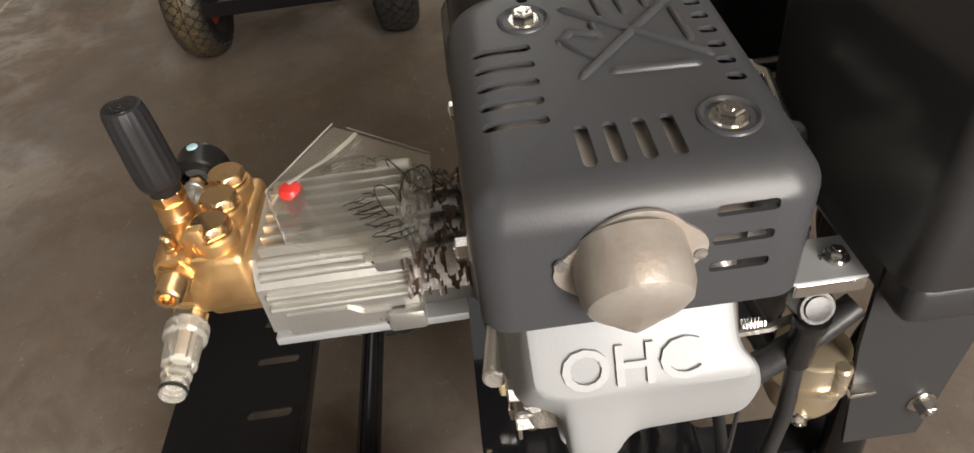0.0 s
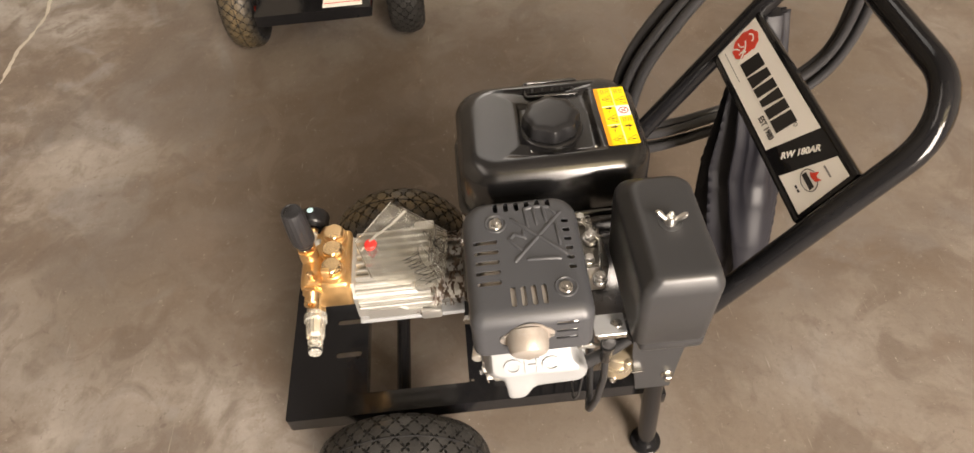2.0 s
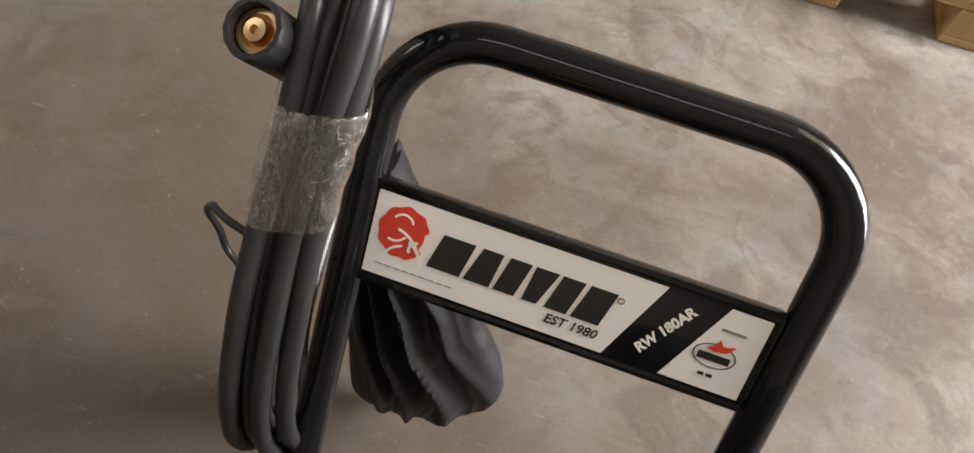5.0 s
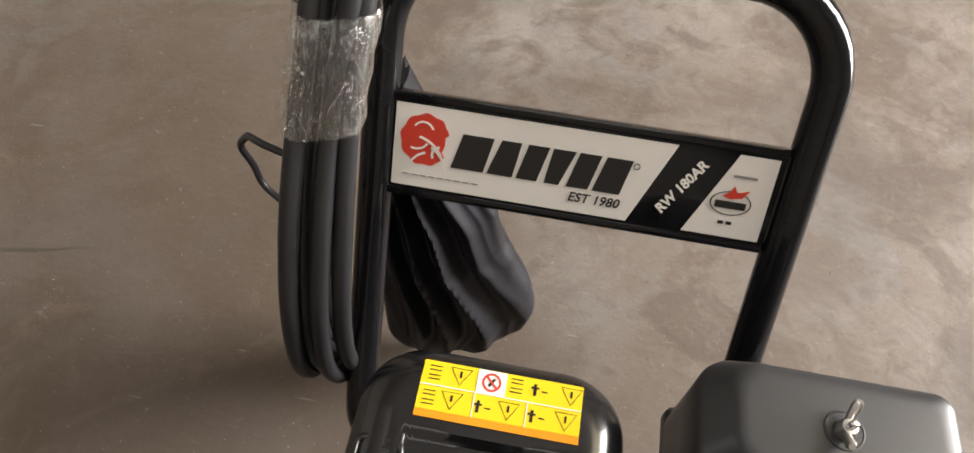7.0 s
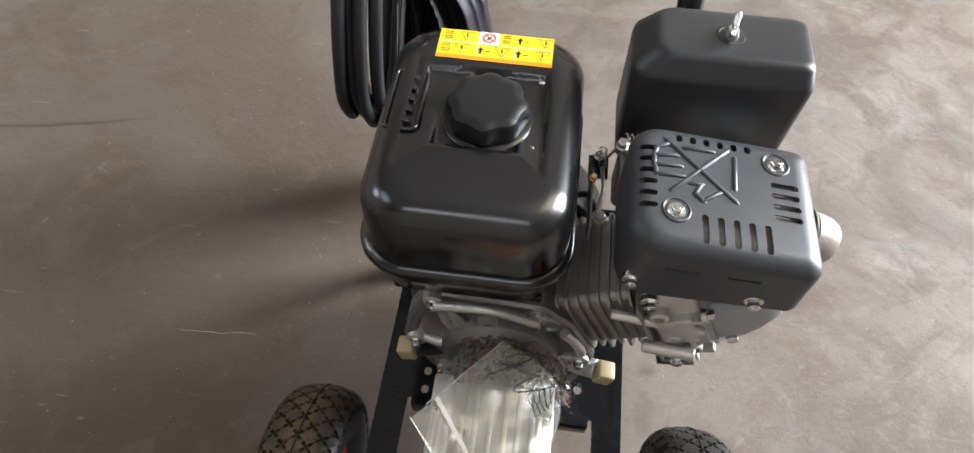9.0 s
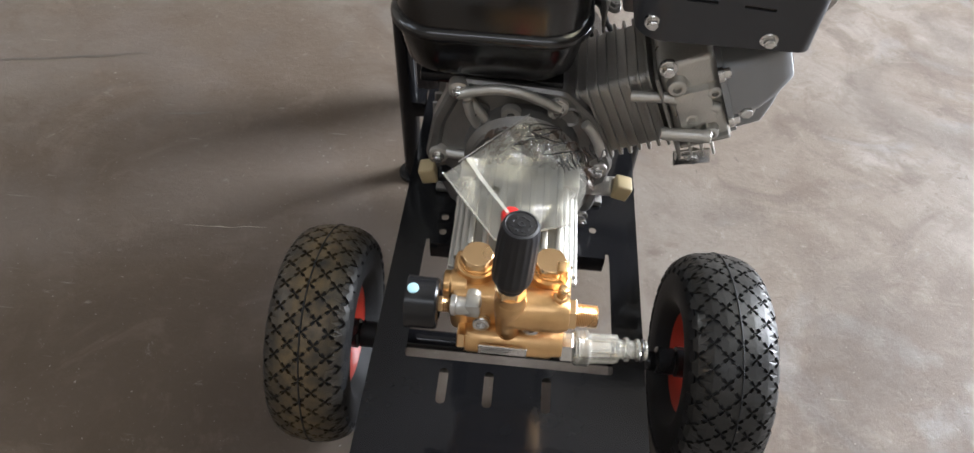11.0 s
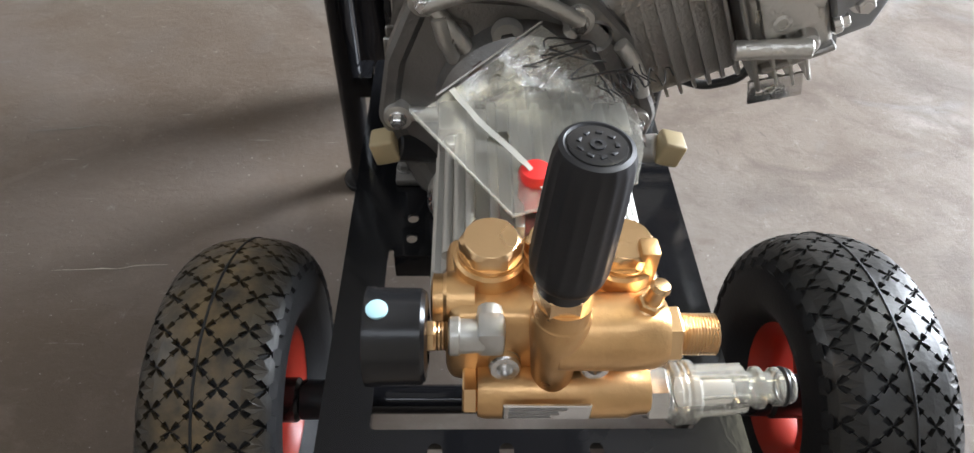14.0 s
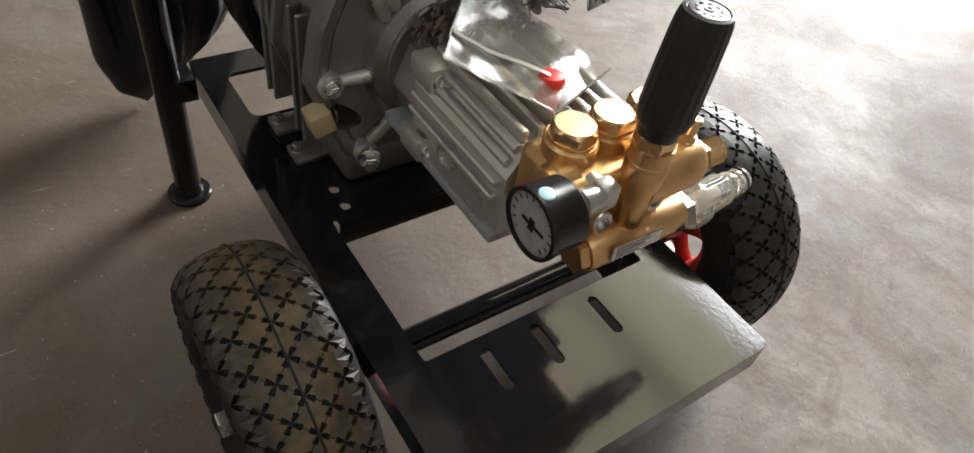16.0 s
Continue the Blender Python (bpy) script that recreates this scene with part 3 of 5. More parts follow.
def wheel(cx, side, grow=0.0):
    """A small pneumatic wheel; side is +1 or -1 for the outer face, grow how much fuller it is pumped up."""
    cy, cz, hw = -0.143, 0.137 + grow, 0.047 + 0.5 * grow
    crown = 0.036 + grow
    prof = []
    for i in range(25):
        a = math.pi * (-0.14 + 1.28 * i / 24)
        prof.append((-hw * math.copysign(abs(math.cos(a)) ** 0.72, math.cos(a)), 0.098 + (crown * math.copysign(abs(math.sin(a)) ** 0.8, math.sin(a)))))
    prof = [(-0.03, 0.064)] + prof + [(0.03, 0.064)]
    tyre = part("tyre", lathe((cx, cy, cz), (1, 0, 0), prof, 64, ends=False), RUBBER, washer, "black pneumatic tyre with diamond tread")
    # tread blocks: notched lozenges round the crown
    bm = bmesh.new()
    N = 31
    def surf(u, ang, lift):
        k = max(-0.985, min(0.985, u / hw))
        c = abs(k) ** (1 / 0.72)
        s = math.sqrt(max(0.0, 1 - c * c)) ** 0.8
        r = 0.098 + crown * s
        rr = r + lift * (1 - 0.35 * abs(k))
        return V(cx + u + lift * k * 0.6, cy + rr * math.cos(ang), cz + rr * math.sin(ang))
    step, du = 2 * math.pi / N, 0.0138
    corners = ((1, 0), (0, 1), (-1, 0), (0, -1))
    outline = []
    for q in range(4):
        (ax, ay), (bx, by) = corners[q], corners[(q + 1) % 4]
        for s, off in ((0.035, 0.13), (0.375, 0.24), (0.385, 0.030), (0.615, 0.030), (0.625, 0.24), (0.965, 0.13)):
            x, y = ax + (bx - ax) * s, ay + (by - ay) * s
            outline.append((x - off * (ax + bx) * 0.5, y - off * (ay + by) * 0.5))
    for row in range(-3, 4):
        for i in range(N):
            a0 = (i + (0.5 if row % 2 else 0)) * step
            pts = []
            for x, y in outline:
                u = row * du + x * du
                pts.append((max(-hw * 0.93, min(hw * 0.93, u)), a0 + y * step * 0.5))
            lo = [bm.verts.new(surf(u, a, -0.0006)) for u, a in pts]
            hi = [bm.verts.new(surf(u, a, 0.0043)) for u, a in pts]
            mid = bm.verts.new(surf(max(-hw * 0.9, min(hw * 0.9, row * du)), a0, 0.0045))
            for j in range(len(pts)):
                k = (j + 1) % len(pts)
                bm.faces.new((hi[j], hi[k], mid))
                bm.faces.new((lo[j], lo[k], hi[k], hi[j]))
    part("tread", bm, TREAD, tyre, "dusty raised tread blocks", angle=20)
    seam = [surf(0.0015 * math.sin(3 * q + side), q, 0.0044) for q in [2 * math.pi * i / 96 for i in range(96)]]
    part("mould_seam", sweep(seam, 0.0011, 6, cyclic=True), RUBBER, tyre)
    for s in (-1, 1):
        sh = bmesh.new()
        for i in range(N):
            a0 = i * step
            pts = [(s * hw * 0.90, a0 - step * 0.40), (s * hw * 0.90, a0 + step * 0.40), (s * hw * 0.975, a0 + step * 0.28), (s * hw * 0.975, a0 - step * 0.28)]
            lo = [sh.verts.new(surf(u, a, -0.001)) for u, a in pts]
            hi = [sh.verts.new(surf(u * 0.998, a0 + (a - a0) * 0.85, 0.0036)) for u, a in pts]
            sh.faces.new(hi)
            for j in range(4):
                sh.faces.new((lo[j], lo[(j + 1) % 4], hi[(j + 1) % 4], hi[j]))
        tagged(part("shoulder_tread", sh, RUBBER, tyre, angle=20), kind="stuff")
    part("rim", lathe((cx, cy, cz), (1, 0, 0), [(-0.031, 0.066), (-0.034, 0.072), (-0.031, 0.073), (-0.024, 0.064), (-0.012, 0.056), (0.012, 0.056), (0.024, 0.064), (0.031, 0.073), (0.034, 0.072), (0.031, 0.066), (0.022, 0.056), (0.012, 0.050), (-0.012, 0.050), (-0.022, 0.056), (-0.031, 0.066)], 48, ends=False), RED, tyre, "red wheel rim")
    for i in range(5):
        a = 2 * math.pi * i / 5 + 0.3
        d = V(0, math.cos(a), math.sin(a))
        c = V(cx, cy, cz)
        part("spoke", sweep([c + d * 0.014, c + d * 0.035, c + d * 0.053], 0.009, 8, radii=[0.011, 0.008, 0.010]), RED, tyre)
    part("hub", rod((cx - 0.04, cy, cz), (cx + 0.04, cy, cz), 0.019, 24, 0.003), CAP, tyre, "black hub bearing")
    part("axle_nut", hexrod((cx + side * 0.04, cy, cz), (cx + side * 0.05, cy, cz), 0.012), STEEL, tyre)
    part("spacer", rod((cx - side * 0.04, cy, cz), (cx - side * 0.062, cy, cz), 0.017, 20), CAP, tyre)
    part("valve", rod((cx + side * 0.02, cy + 0.04, cz + 0.035), (cx + side * 0.045, cy + 0.036, cz + 0.03), 0.004, 10), CAP, tyre)


def tank():
    x0, x1, y0, y1 = -0.152, 0.055, -0.004, 0.264
    ztop = 0.594
    def ring(ins, z, r=0.05):
        return [V(x, y, z) for x, y in rrect(x0 + ins, x1 - ins, y0 + ins, y1 - ins, max(r - ins * 0.6, 0.012), 10)]
    rings = [ring(0.045, 0.436), ring(0.02, 0.440), ring(0.010, 0.452), ring(0.004, 0.485), ring(0.003, 0.497), ring(-0.003, 0.498), ring(-0.0045, 0.501), ring(-0.0045, 0.506), ring(-0.003, 0.509), ring(0.002, 0.511), ring(0.002, 0.535)]
    for i in range(1, 9):
        a = math.pi / 2 * i / 8
        rings.append(ring(0.002 + 0.026 * (1 - math.cos(a)) + 0.004 * i / 8, 0.566 + (ztop - 0.566) * math.sin(a)))
    def dip(x, y):
        def st(v):
            v = max(0.0, min(1.0, v))
            return v * v * (3 - 2 * v)
        return 0.0075 * st((0.020 - x) / 0.006) * st((y - 0.086) / 0.006) * st((0.193 - y) / 0.006)
    inner = rings[-1]
    n = len(inner)
    c = V((x0 + x1) / 2, (y0 + y1) / 2, ztop)
    for k in range(1, 34):
        s = 1 - k / 34
        rings.append([V(c.x + (p.x - c.x) * s, c.y + (p.y - c.y) * s, ztop) for p in inner])
    bm = loft(rings)
    bmesh.ops.recalc_face_normals(bm, faces=bm.faces[:])
    es = [e for e in bm.edges if all(v.co.z > ztop - 0.0005 for v in e.verts) and e.calc_length() > 0.006]
    bmesh.ops.subdivide_edges(bm, edges=es, cuts=2, use_grid_fill=True)
    for v in bm.verts:
        if v.co.z > 0.56:
            v.co.z -= dip(v.co.x, v.co.y)
    t = part("fuel_tank", bm, GLOSS, washer, "glossy black pressed steel fuel tank", angle=50)
    lobe = lambda a, h: 1 + 0.048 * math.cos(8 * a) * (1 if h > 0.004 else 0.3)
    part("filler_cap", lathe((-0.041, 0.131, 0.588), (0, 0, 1), [(0, 0.036), (0.004, 0.038), (0.006, 0.0395), (0.018, 0.0385), (0.023, 0.0365), (0.0255, 0.032), (0.026, 0.026), (0.0255, 0.0)], 96, lobe), CAP, t, "black scalloped fuel cap")
    part("cap_collar", lathe((-0.041, 0.131, 0.586), (0, 0, 1), [(0, 0.045), (0.003, 0.0445), (0.0045, 0.042), (0.0048, 0.034)], 48), GLOSS, t)
    for x, y in ((0.008, 0.186), (0.006, 0.098)):
        part("tank_stud", lathe((x, y, 0.5865), (0, 0, 1), [(0, 0.003), (0.002, 0.003), (0.003, 0.0015)], 12), STEEL, t)
    # raised plain frame and bars where the maker's mark is pressed in
    fr = rrect(-0.139, -0.107, 0.104, 0.182, 0.006, 4)
    part("pressed_frame", sweep([V(x, y, 0.5892) for x, y in fr], 0.0024, 8, cyclic=True), GLOSS, t)
    for k in range(5):
        y = 0.113 + k * 0.0145
        part("pressed_bar", sweep([V(-0.132, y, 0.588), V(-0.124, y + 0.003, 0.590), V(-0.115, y + 0.002, 0.588)], 0.0034, 10), GLOSS, t)
    # warning label
    lx0, lx1, ly0, ly1, z = -0.104, 0.016, 0.2015, 0.2445, ztop + 0.0004
    part("warning_label", poly(rrect(lx0, lx1, ly0 + 0.005, ly1, 0.001, 2), z), YELLOW, t, "yellow and orange warning label")
    part("orange_strip", poly([(lx0, ly0), (lx1, ly0), (lx1, ly0 + 0.0058), (lx0, ly0 + 0.0058)], z), ORANGE, t)
    z += 0.0005
    W, Hh = lx1 - lx0, ly1 - ly0 - 0.0055
    P = lambda u, v: (lx0 + u * W, ly0 + 0.0055 + v * Hh)
    def strip(u0, v0, u1, v1, w, mt, name="line"):
        part(name, bar2d(*P(u0, v0), *P(u1, v1), w, z), mt, t)
    strip(0.0, 0.5, 1.0, 0.5, 0.0007, WHITE)
    for u in (0.345, 0.67):
        strip(u, 0.0, u, 0.48, 0.0007, WHITE)
    part("white_cell", poly([P(0.345, 0.51), P(0.525, 0.51), P(0.525, 0.99), P(0.345, 0.99)], z), WHITE, t)
    cx, cy = P(0.435, 0.75)
    part("red_ring", ring2d(cx, cy, 0.0056, 0.0071, z + 0.0005), REDINK, t)
    part("red_stroke", bar2d(cx - 0.0045, cy + 0.0045, cx + 0.0045, cy - 0.0045, 0.0013, z + 0.0006), REDINK, t)
    part("mark", bar2d(cx - 0.002, cy - 0.003, cx + 0.002, cy + 0.003, 0.002, z + 0.0003), INK, t)
    for u, v in ((0.24, 0.76), (0.93, 0.76), (0.21, 0.25), (0.56, 0.25), (0.91, 0.25)):
        x, y = P(u, v)
        tri = [V(x - 0.0078, y + 0.0062, z), V(x + 0.0078, y + 0.0062, z), V(x, y - 0.0066, z)]
        part("triangle", sweep([tri[0], tri[1], tri[2]], 0.00045, 4, cyclic=True), INK, t)
        part("mark", bar2d(x, y + 0.004, x, y - 0.001, 0.0016, z), INK, t)
    for u, v in ((0.40, 0.25), (0.73, 0.25), (0.73, 0.78)):
        x, y = P(u, v)
        part("pictogram", merge(bar2d(x - 0.003, y - 0.005, x - 0.003, y + 0.004, 0.0022, z), bar2d(x - 0.006, y + 0.001, x, y + 0.001, 0.0014, z), bar2d(x + 0.002, y - 0.001, x + 0.0065, y - 0.001, 0.0009, z)), INK, t)
    for u, v in ((0.08, 0.76), (0.07, 0.25), (0.59, 0.78)):
        x, y = P(u, v)
        part("pictogram", merge(*[bar2d(x - 0.0045, y + d, x + 0.0045, y + d, 0.0006, z) for d in (-0.005, -0.002, 0.002, 0.005)]), INK, t)


def guard():
    x0, x1, y0, y1, zb, zt = 0.097, 0.270, -0.004, 0.139, 0.519, 0.603
    def gp(name, bm, *rest, **more):
        for v in bm.verts:
            v.co.z -= (0.003 + 0.1 * (v.co.x - 0.138)) * max(0.0, v.co.z - 0.515) / 0.088
        return part(name, bm, *rest, **more)

    def solid(o, top):
        rings = [[V(x, y, zb - (0.01 if o else 0)) for x, y in rrect4(x0 + o, x1 - o, y0 + o, y1 - o, [q - o for q in (0.015, 0.030, 0.030, 0.015)])]]
        r = 0.019
        for i in range(9):
            a = math.pi / 2 * i / 8
            ins = o + r * (1 - math.cos(a))
            rings.append([V(x, y, top - r + r * math.sin(a)) for x, y in rrect4(x0 + ins, x1 - ins, y0 + ins, y1 - ins, [max(q - 0.7 * ins, 0.004) for q in (0.015, 0.030, 0.030, 0.015)])])
        return loft(rings)
    bm = cut(solid(0, zt), solid(0.0022, zt - 0.0022))
    sl = lambda xa, xb, ya, yb, za=0.56, zc=0.62: slab(rrect(xa, xb, ya, yb, 0.0028, 4), za, zc)
    cs = [sl(0.105, 0.121, y - 0.003, y + 0.003, 0.585) for y in (0.104, 0.091, 0.078, 0.065, 0.052, 0.039)]
    cs += [sl(x - 0.003, x + 0.003, 0.1165, 0.1255, 0.58) for x in (0.142, 0.155, 0.168, 0.181, 0.194, 0.207)]
    cs += [sl(x - 0.003, x + 0.003, 0.008, 0.037, 0.57) for x in (0.163, 0.177, 0.191, 0.205, 0.219)]
    cs += [sl(0.226, 0.252, y - 0.003, y + 0.003, 0.575) for y in (0.084, 0.072, 0.060, 0.048)]
    for z in (0.585, 0.5665, 0.548):
        cs.append(box(0.25, 0.29, 0.093, 0.118, z - 0.0033, z + 0.0033, 0.002, 2))
    for xa in (0.135, 0.19):
        cs.append(box(xa, xa + 0.03, -0.02, 0.01, 0.567, 0.5705, 0))
    bm = cut(bm, merge(*cs))
    g = gp("muffler_guard", bm, GUARD, washer, "dark grey slotted muffler guard", angle=30)
    gp("muffler_body", box(0.120, 0.255, 0.012, 0.118, 0.532, 0.596, 0.008, 3), EXHAUST, g, "pale steel muffler inside the guard")
    for p in ((0.1375, 0.037, zt - 0.004), (0.233, 0.109, zt - 0.004)):
        gp("bolt_recess", lathe((p[0], p[1], zt - 0.0015), (0, 0, 1), [(0, 0.0142), (0.0024, 0.0132), (0.0030, 0.0122), (0.0016, 0.0105), (0.0004, 0.0100)], 28), GUARD, g)
        gp("bolt", bolt((p[0], p[1], p[2] + 0.003), (0, 0, 1), 0.0058, 0.004), STEEL, g)
    z = zt
    strokes = [((0.130, 0.116), (0.192, 0.057)), ((0.187, 0.115), (0.134, 0.058)), ((0.194, 0.107), (0.192, 0.072)), ((0.147, 0.110), (0.173, 0.111))]
    strokes += [((0.152, 0.069), (0.161, 0.070)), ((0.161, 0.070), (0.155, 0.058)), ((0.155, 0.058), (0.162, 0.052)), ((0.162, 0.052), (0.178, 0.064))]
    strokes += [((0.131, 0.111), (0.121, 0.105)), ((0.121, 0.105), (0.118, 0.096)), ((0.119, 0.096), (0.139, 0.099)), ((0.118, 0.085), (0.142, 0.087)), ((0.120, 0.074), (0.145, 0.076)), ((0.118, 0.096), (0.118, 0.085)), ((0.118, 0.085), (0.120, 0.074))]
    for a, b in strokes:
        d = (Vector(b) - Vector(a)).normalized() * 0.0022
        path = [V(a[0] - d.x, a[1] - d.y, z - 0.0016), V(a[0], a[1], z), V(b[0], b[1], z), V(b[0] + d.x, b[1] + d.y, z - 0.0016)]
        gp("pressed_line", sweep(path, 0.0023, 8), GUARD, g)
    gp("bolt", bolt((0.224, y0, 0.532), (0, -1, 0), 0.0062, 0.006), STEEL, g)
    gp("bolt", bolt((0.110, 0.0, 0.537), (0, -1, 0), 0.0055, 0.006), STEEL, g)
    # outlet on the outer face
    ear = lambda a: 0.0250 + 0.0066 * max(0.0, (abs(math.cos(a)) - 0.84) / 0.16) ** 1.2
    fl = [(0.0595 + ear(a) * math.cos(a), 0.5535 + 0.0255 * math.sin(a) + 0.10 * 0.03 * math.cos(a)) for a in [2 * math.pi * i / 60 for i in range(60)]]
    e = part("exhaust_outlet", loft([[V(x, y, zz) for y, zz in fl] for x in (0.270, 0.2715)]), EXHAUST, washer, "grey heat-tinted steel exhaust deflector")
    dome = lathe((0.271, 0.0595, 0.5535), (0.93, 0.0, -0.36), [(-0.006, 0.0236), (0.006, 0.0238), (0.014, 0.0230), (0.0190, 0.0210), (0.0218, 0.0170), (0.0228, 0.010), (0.0230, 0.0)], 60)
    for v in dome.verts:
        if v.co.z < 0.5535 and v.co.x > 0.270:
            v.co.z -= 0.0045 * max(0.0, 1 - abs(v.co.y - 0.0595) / 0.010) * min(1.0, (0.5535 - v.co.z) / 0.02)
    part("deflector", dome, EXHAUST, e)
    for y in (0.0310, 0.0880):
        part("rivet", lathe((0.272, y, 0.5545 - (y - 0.0595) * 0.06), (1, 0, 0), [(-0.001, 0.0030), (0.0004, 0.0027)], 14), CASTD, e)


TILT_HEAD = pose(-0.01, 0, 0.335, 0, -25, 0)


def engine():
    shape = [(-0.085, 0.438), (0.040, 0.430), (0.075, 0.395), (0.108, 0.325), (0.092, 0.228), (-0.088, 0.228), (-0.122, 0.318), (-0.112, 0.375)]
    mx, mz = -0.005, 0.328
    def outline(k, y):
        pts = rounded([V(mx + (x - mx) * k, y, mz + (z - mz) * k) for x, z in shape + shape[:2]], 0.022, 4)
        return pts[1:-1]
    rings = [outline(k, y) for y, k in ((0.170, 0.90), (0.166, 0.94), (0.110, 0.94), (0.108, 1.0), (0.100, 1.0), (0.098, 0.93), (0.040, 0.90), (0.034, 1.0), (0.016, 1.0), (0.012, 0.97), (0.012, 0.90), (0.017, 0.86), (0.010, 0.60), (0.004, 0.56))]
    c = part("crankcase", loft(rings), CASTB, washer, "grey cast aluminium engine crankcase")
    part("base", box(-0.086, 0.084, 0.020, 0.160, DECK, 0.236, 0.010, 3), CASTB, c)
    for sx in (-1, 1):
        for y in (0.066, 0.118):
            xx = -0.002 + sx * 0.098
            part("foot", box(xx - 0.020, xx + 0.020, y, y + 0.030, DECK, DECK + 0.009, 0.003, 2), CASTB, c)
            part("foot_bolt", bolt((xx + sx * 0.012, y + 0.017, DECK + 0.009), (0, 0, 1), 0.0055, 0.006), CASTB, c)
        for y in (0.052, 0.070, 0.124, 0.142):
            part("rib", box(-0.005 + sx * 0.100 - 0.012, -0.005 + sx * 0.100 + 0.012, y - 0.002, y + 0.002, 0.236, 0.37, 0.0015, 1), CASTD, c)
    part("front_boss", lathe((-0.005, 0.014, 0.340), (0, -1, 0), [(0, 0.070), (0.018, 0.067), (0.026, 0.060), (0.028, 0.03)], 40), CASTB, c)
    spots = [(-0.080, 0.426), (0.032, 0.412), (-0.105, 0.323), (0.090, 0.320), (-0.072, 0.240), (0.066, 0.240)]
    for x, z in spots:
        part("boss", lathe((x, 0.030, z), (0, -1, 0), [(0, 0.0135), (0.023, 0.0115), (0.024, 0.009)], 24), CAST, c)
        part("bolt", bolt((x, 0.006, z), (0, -1, 0), 0.0058, 0.006, 1.3), STEEL, c)
        q = V(mx, 0, 0.340) - V(x, 0, z)
        a, b = V(x, 0.012, z) + q * 0.10, V(x, 0.004, z) + q * 0.42
        part("rib", sweep([a, (a + b) / 2 + V(0, -0.001, 0), b], 0.0062, 12), CAST, c)
    for sx in (-1, 1):
        part("window", lathe((-0.005 + sx * 0.052, 0.012, 0.398), (0, -1, 0), [(0, 0.013), (0.003, 0.012), (0.0005, 0.010), (-0.004, 0.009)], 20), CASTD, c)
    arc = [V(-0.006 + 0.098 * math.cos(a), 0.004, 0.328 + 0.098 * math.sin(a)) for a in [radians(14 + 5 * i) for i in range(7)]]
    part("rib", sweep(arc, 0.006, 8), CAST, c)
    strap = [V(-0.081 + 0.114 * i / 10, 0.003 - 0.004 * math.sin(math.pi * i / 10), 0.424 - 0.010 * i / 10 + 0.020 * math.sin(math.pi * i / 10)) for i in range(11)]
    part("rib", sweep(strap, 0.0058, 12), CAST, c)
    part("rib", sweep([V(-0.070, 0.004, 0.415), V(-0.066, 0.001, 0.400), V(-0.058, 0.003, 0.382)], 0.0058, 12), CAST, c)
    part("plug_boss", lathe((-0.02, 0.004, 0.405), (0, -1, 0), [(0, 0.012), (0.008, 0.011), (0.0082, 0.005), (0.004, 0.004)], 20), CAST, c)
    for s, x in ((-1, -0.1175), (1, 0.124)):
        part("oil_neck", rod((x - s * 0.045, 0.028, 0.272), (x - s * 0.008, 0.012, 0.290), 0.0125, 20), CAP if s < 0 else CAST, c, "oil filler neck")
        d = pose(x, 0.0085, 0.2925, 0, s * 14, 0)
        part("oil_plug", moved(box(-0.0105, 0.0105, -0.0115, 0.0115, -0.0118, 0.0118, 0.0028, 3), d), TAN, c, "square tan oil filler plug")
        part("drain_bolt", bolt((x - s * 0.045, -0.001, 0.238), (s * 0.3, -1, 0), 0.008, 0.008), STEEL, c)
    # slanted cylinder, fins and head
    y0, y1 = 0.018, 0.142
    cyl = part("cylinder", moved(box(0.06, 0.178, y0 + 0.010, y1 - 0.008, -0.054, 0.050, 0.01, 3), TILT_HEAD), CASTD, washer, "finned cast aluminium cylinder")
    for k in range(8):
        u = 0.092 + k * 0.0115
        b = loft([[V(uu, y, w) for y, w in rrect(y0 + 0.004 - 0.002 * (k % 2), y1, -0.060, 0.056, 0.014, 4)] for uu in (u - 0.0013, u + 0.0013)])
        part("fin", moved(b, TILT_HEAD), CASTD, cyl)
    head = part("cylinder_head", moved(box(0.184, 0.243, y0 - 0.004, y1 + 0.002, -0.060, 0.066, 0.007, 3), TILT_HEAD), CAST, washer, "cast aluminium cylinder head")
    for k in range(3):
        u = 0.196 + k * 0.012
        part("fin", moved(box(u - 0.0016, u + 0.0016, y0 - 0.012, y1, -0.07, 0.02, 0.001, 1), TILT_HEAD), CAST, head)
    part("head_pad", moved(box(0.192, 0.232, y0 - 0.014, y0, -0.02, 0.03, 0.004, 2), TILT_HEAD), CAST, head)
    part("lever_stub", rod((0.150, 0.004, 0.392), (0.205, -0.004, 0.40), 0.0075, 16), CAST, head)
    for x, z in ((0.141, 0.475), (0.197, 0.354), (0.236, 0.430)):
        part("bolt", bolt((x, 0.012, z), (0, -1, 0), 0.0068, 0.007), STEEL, head)
    part("lift_bracket", moved(cut(box(-0.012, 0.03, -0.0015, 0.0015, -0.011, 0.011, 0.001), box(-0.006, 0.008, -0.01, 0.01, -0.0035, 0.0035, 0)), pose(0.186, 0.008, 0.354, 0, -14, 0)), STEEL, head)
    # valve cover
    base = [(0.006, 0.050), (0.006, -0.018), (0.031, -0.030), (0.033, -0.064), (0.056, -0.064), (0.068, -0.046), (0.131, -0.044), (0.140, -0.030), (0.137, -0.014), (0.126, -0.002), (0.122, 0.050)]
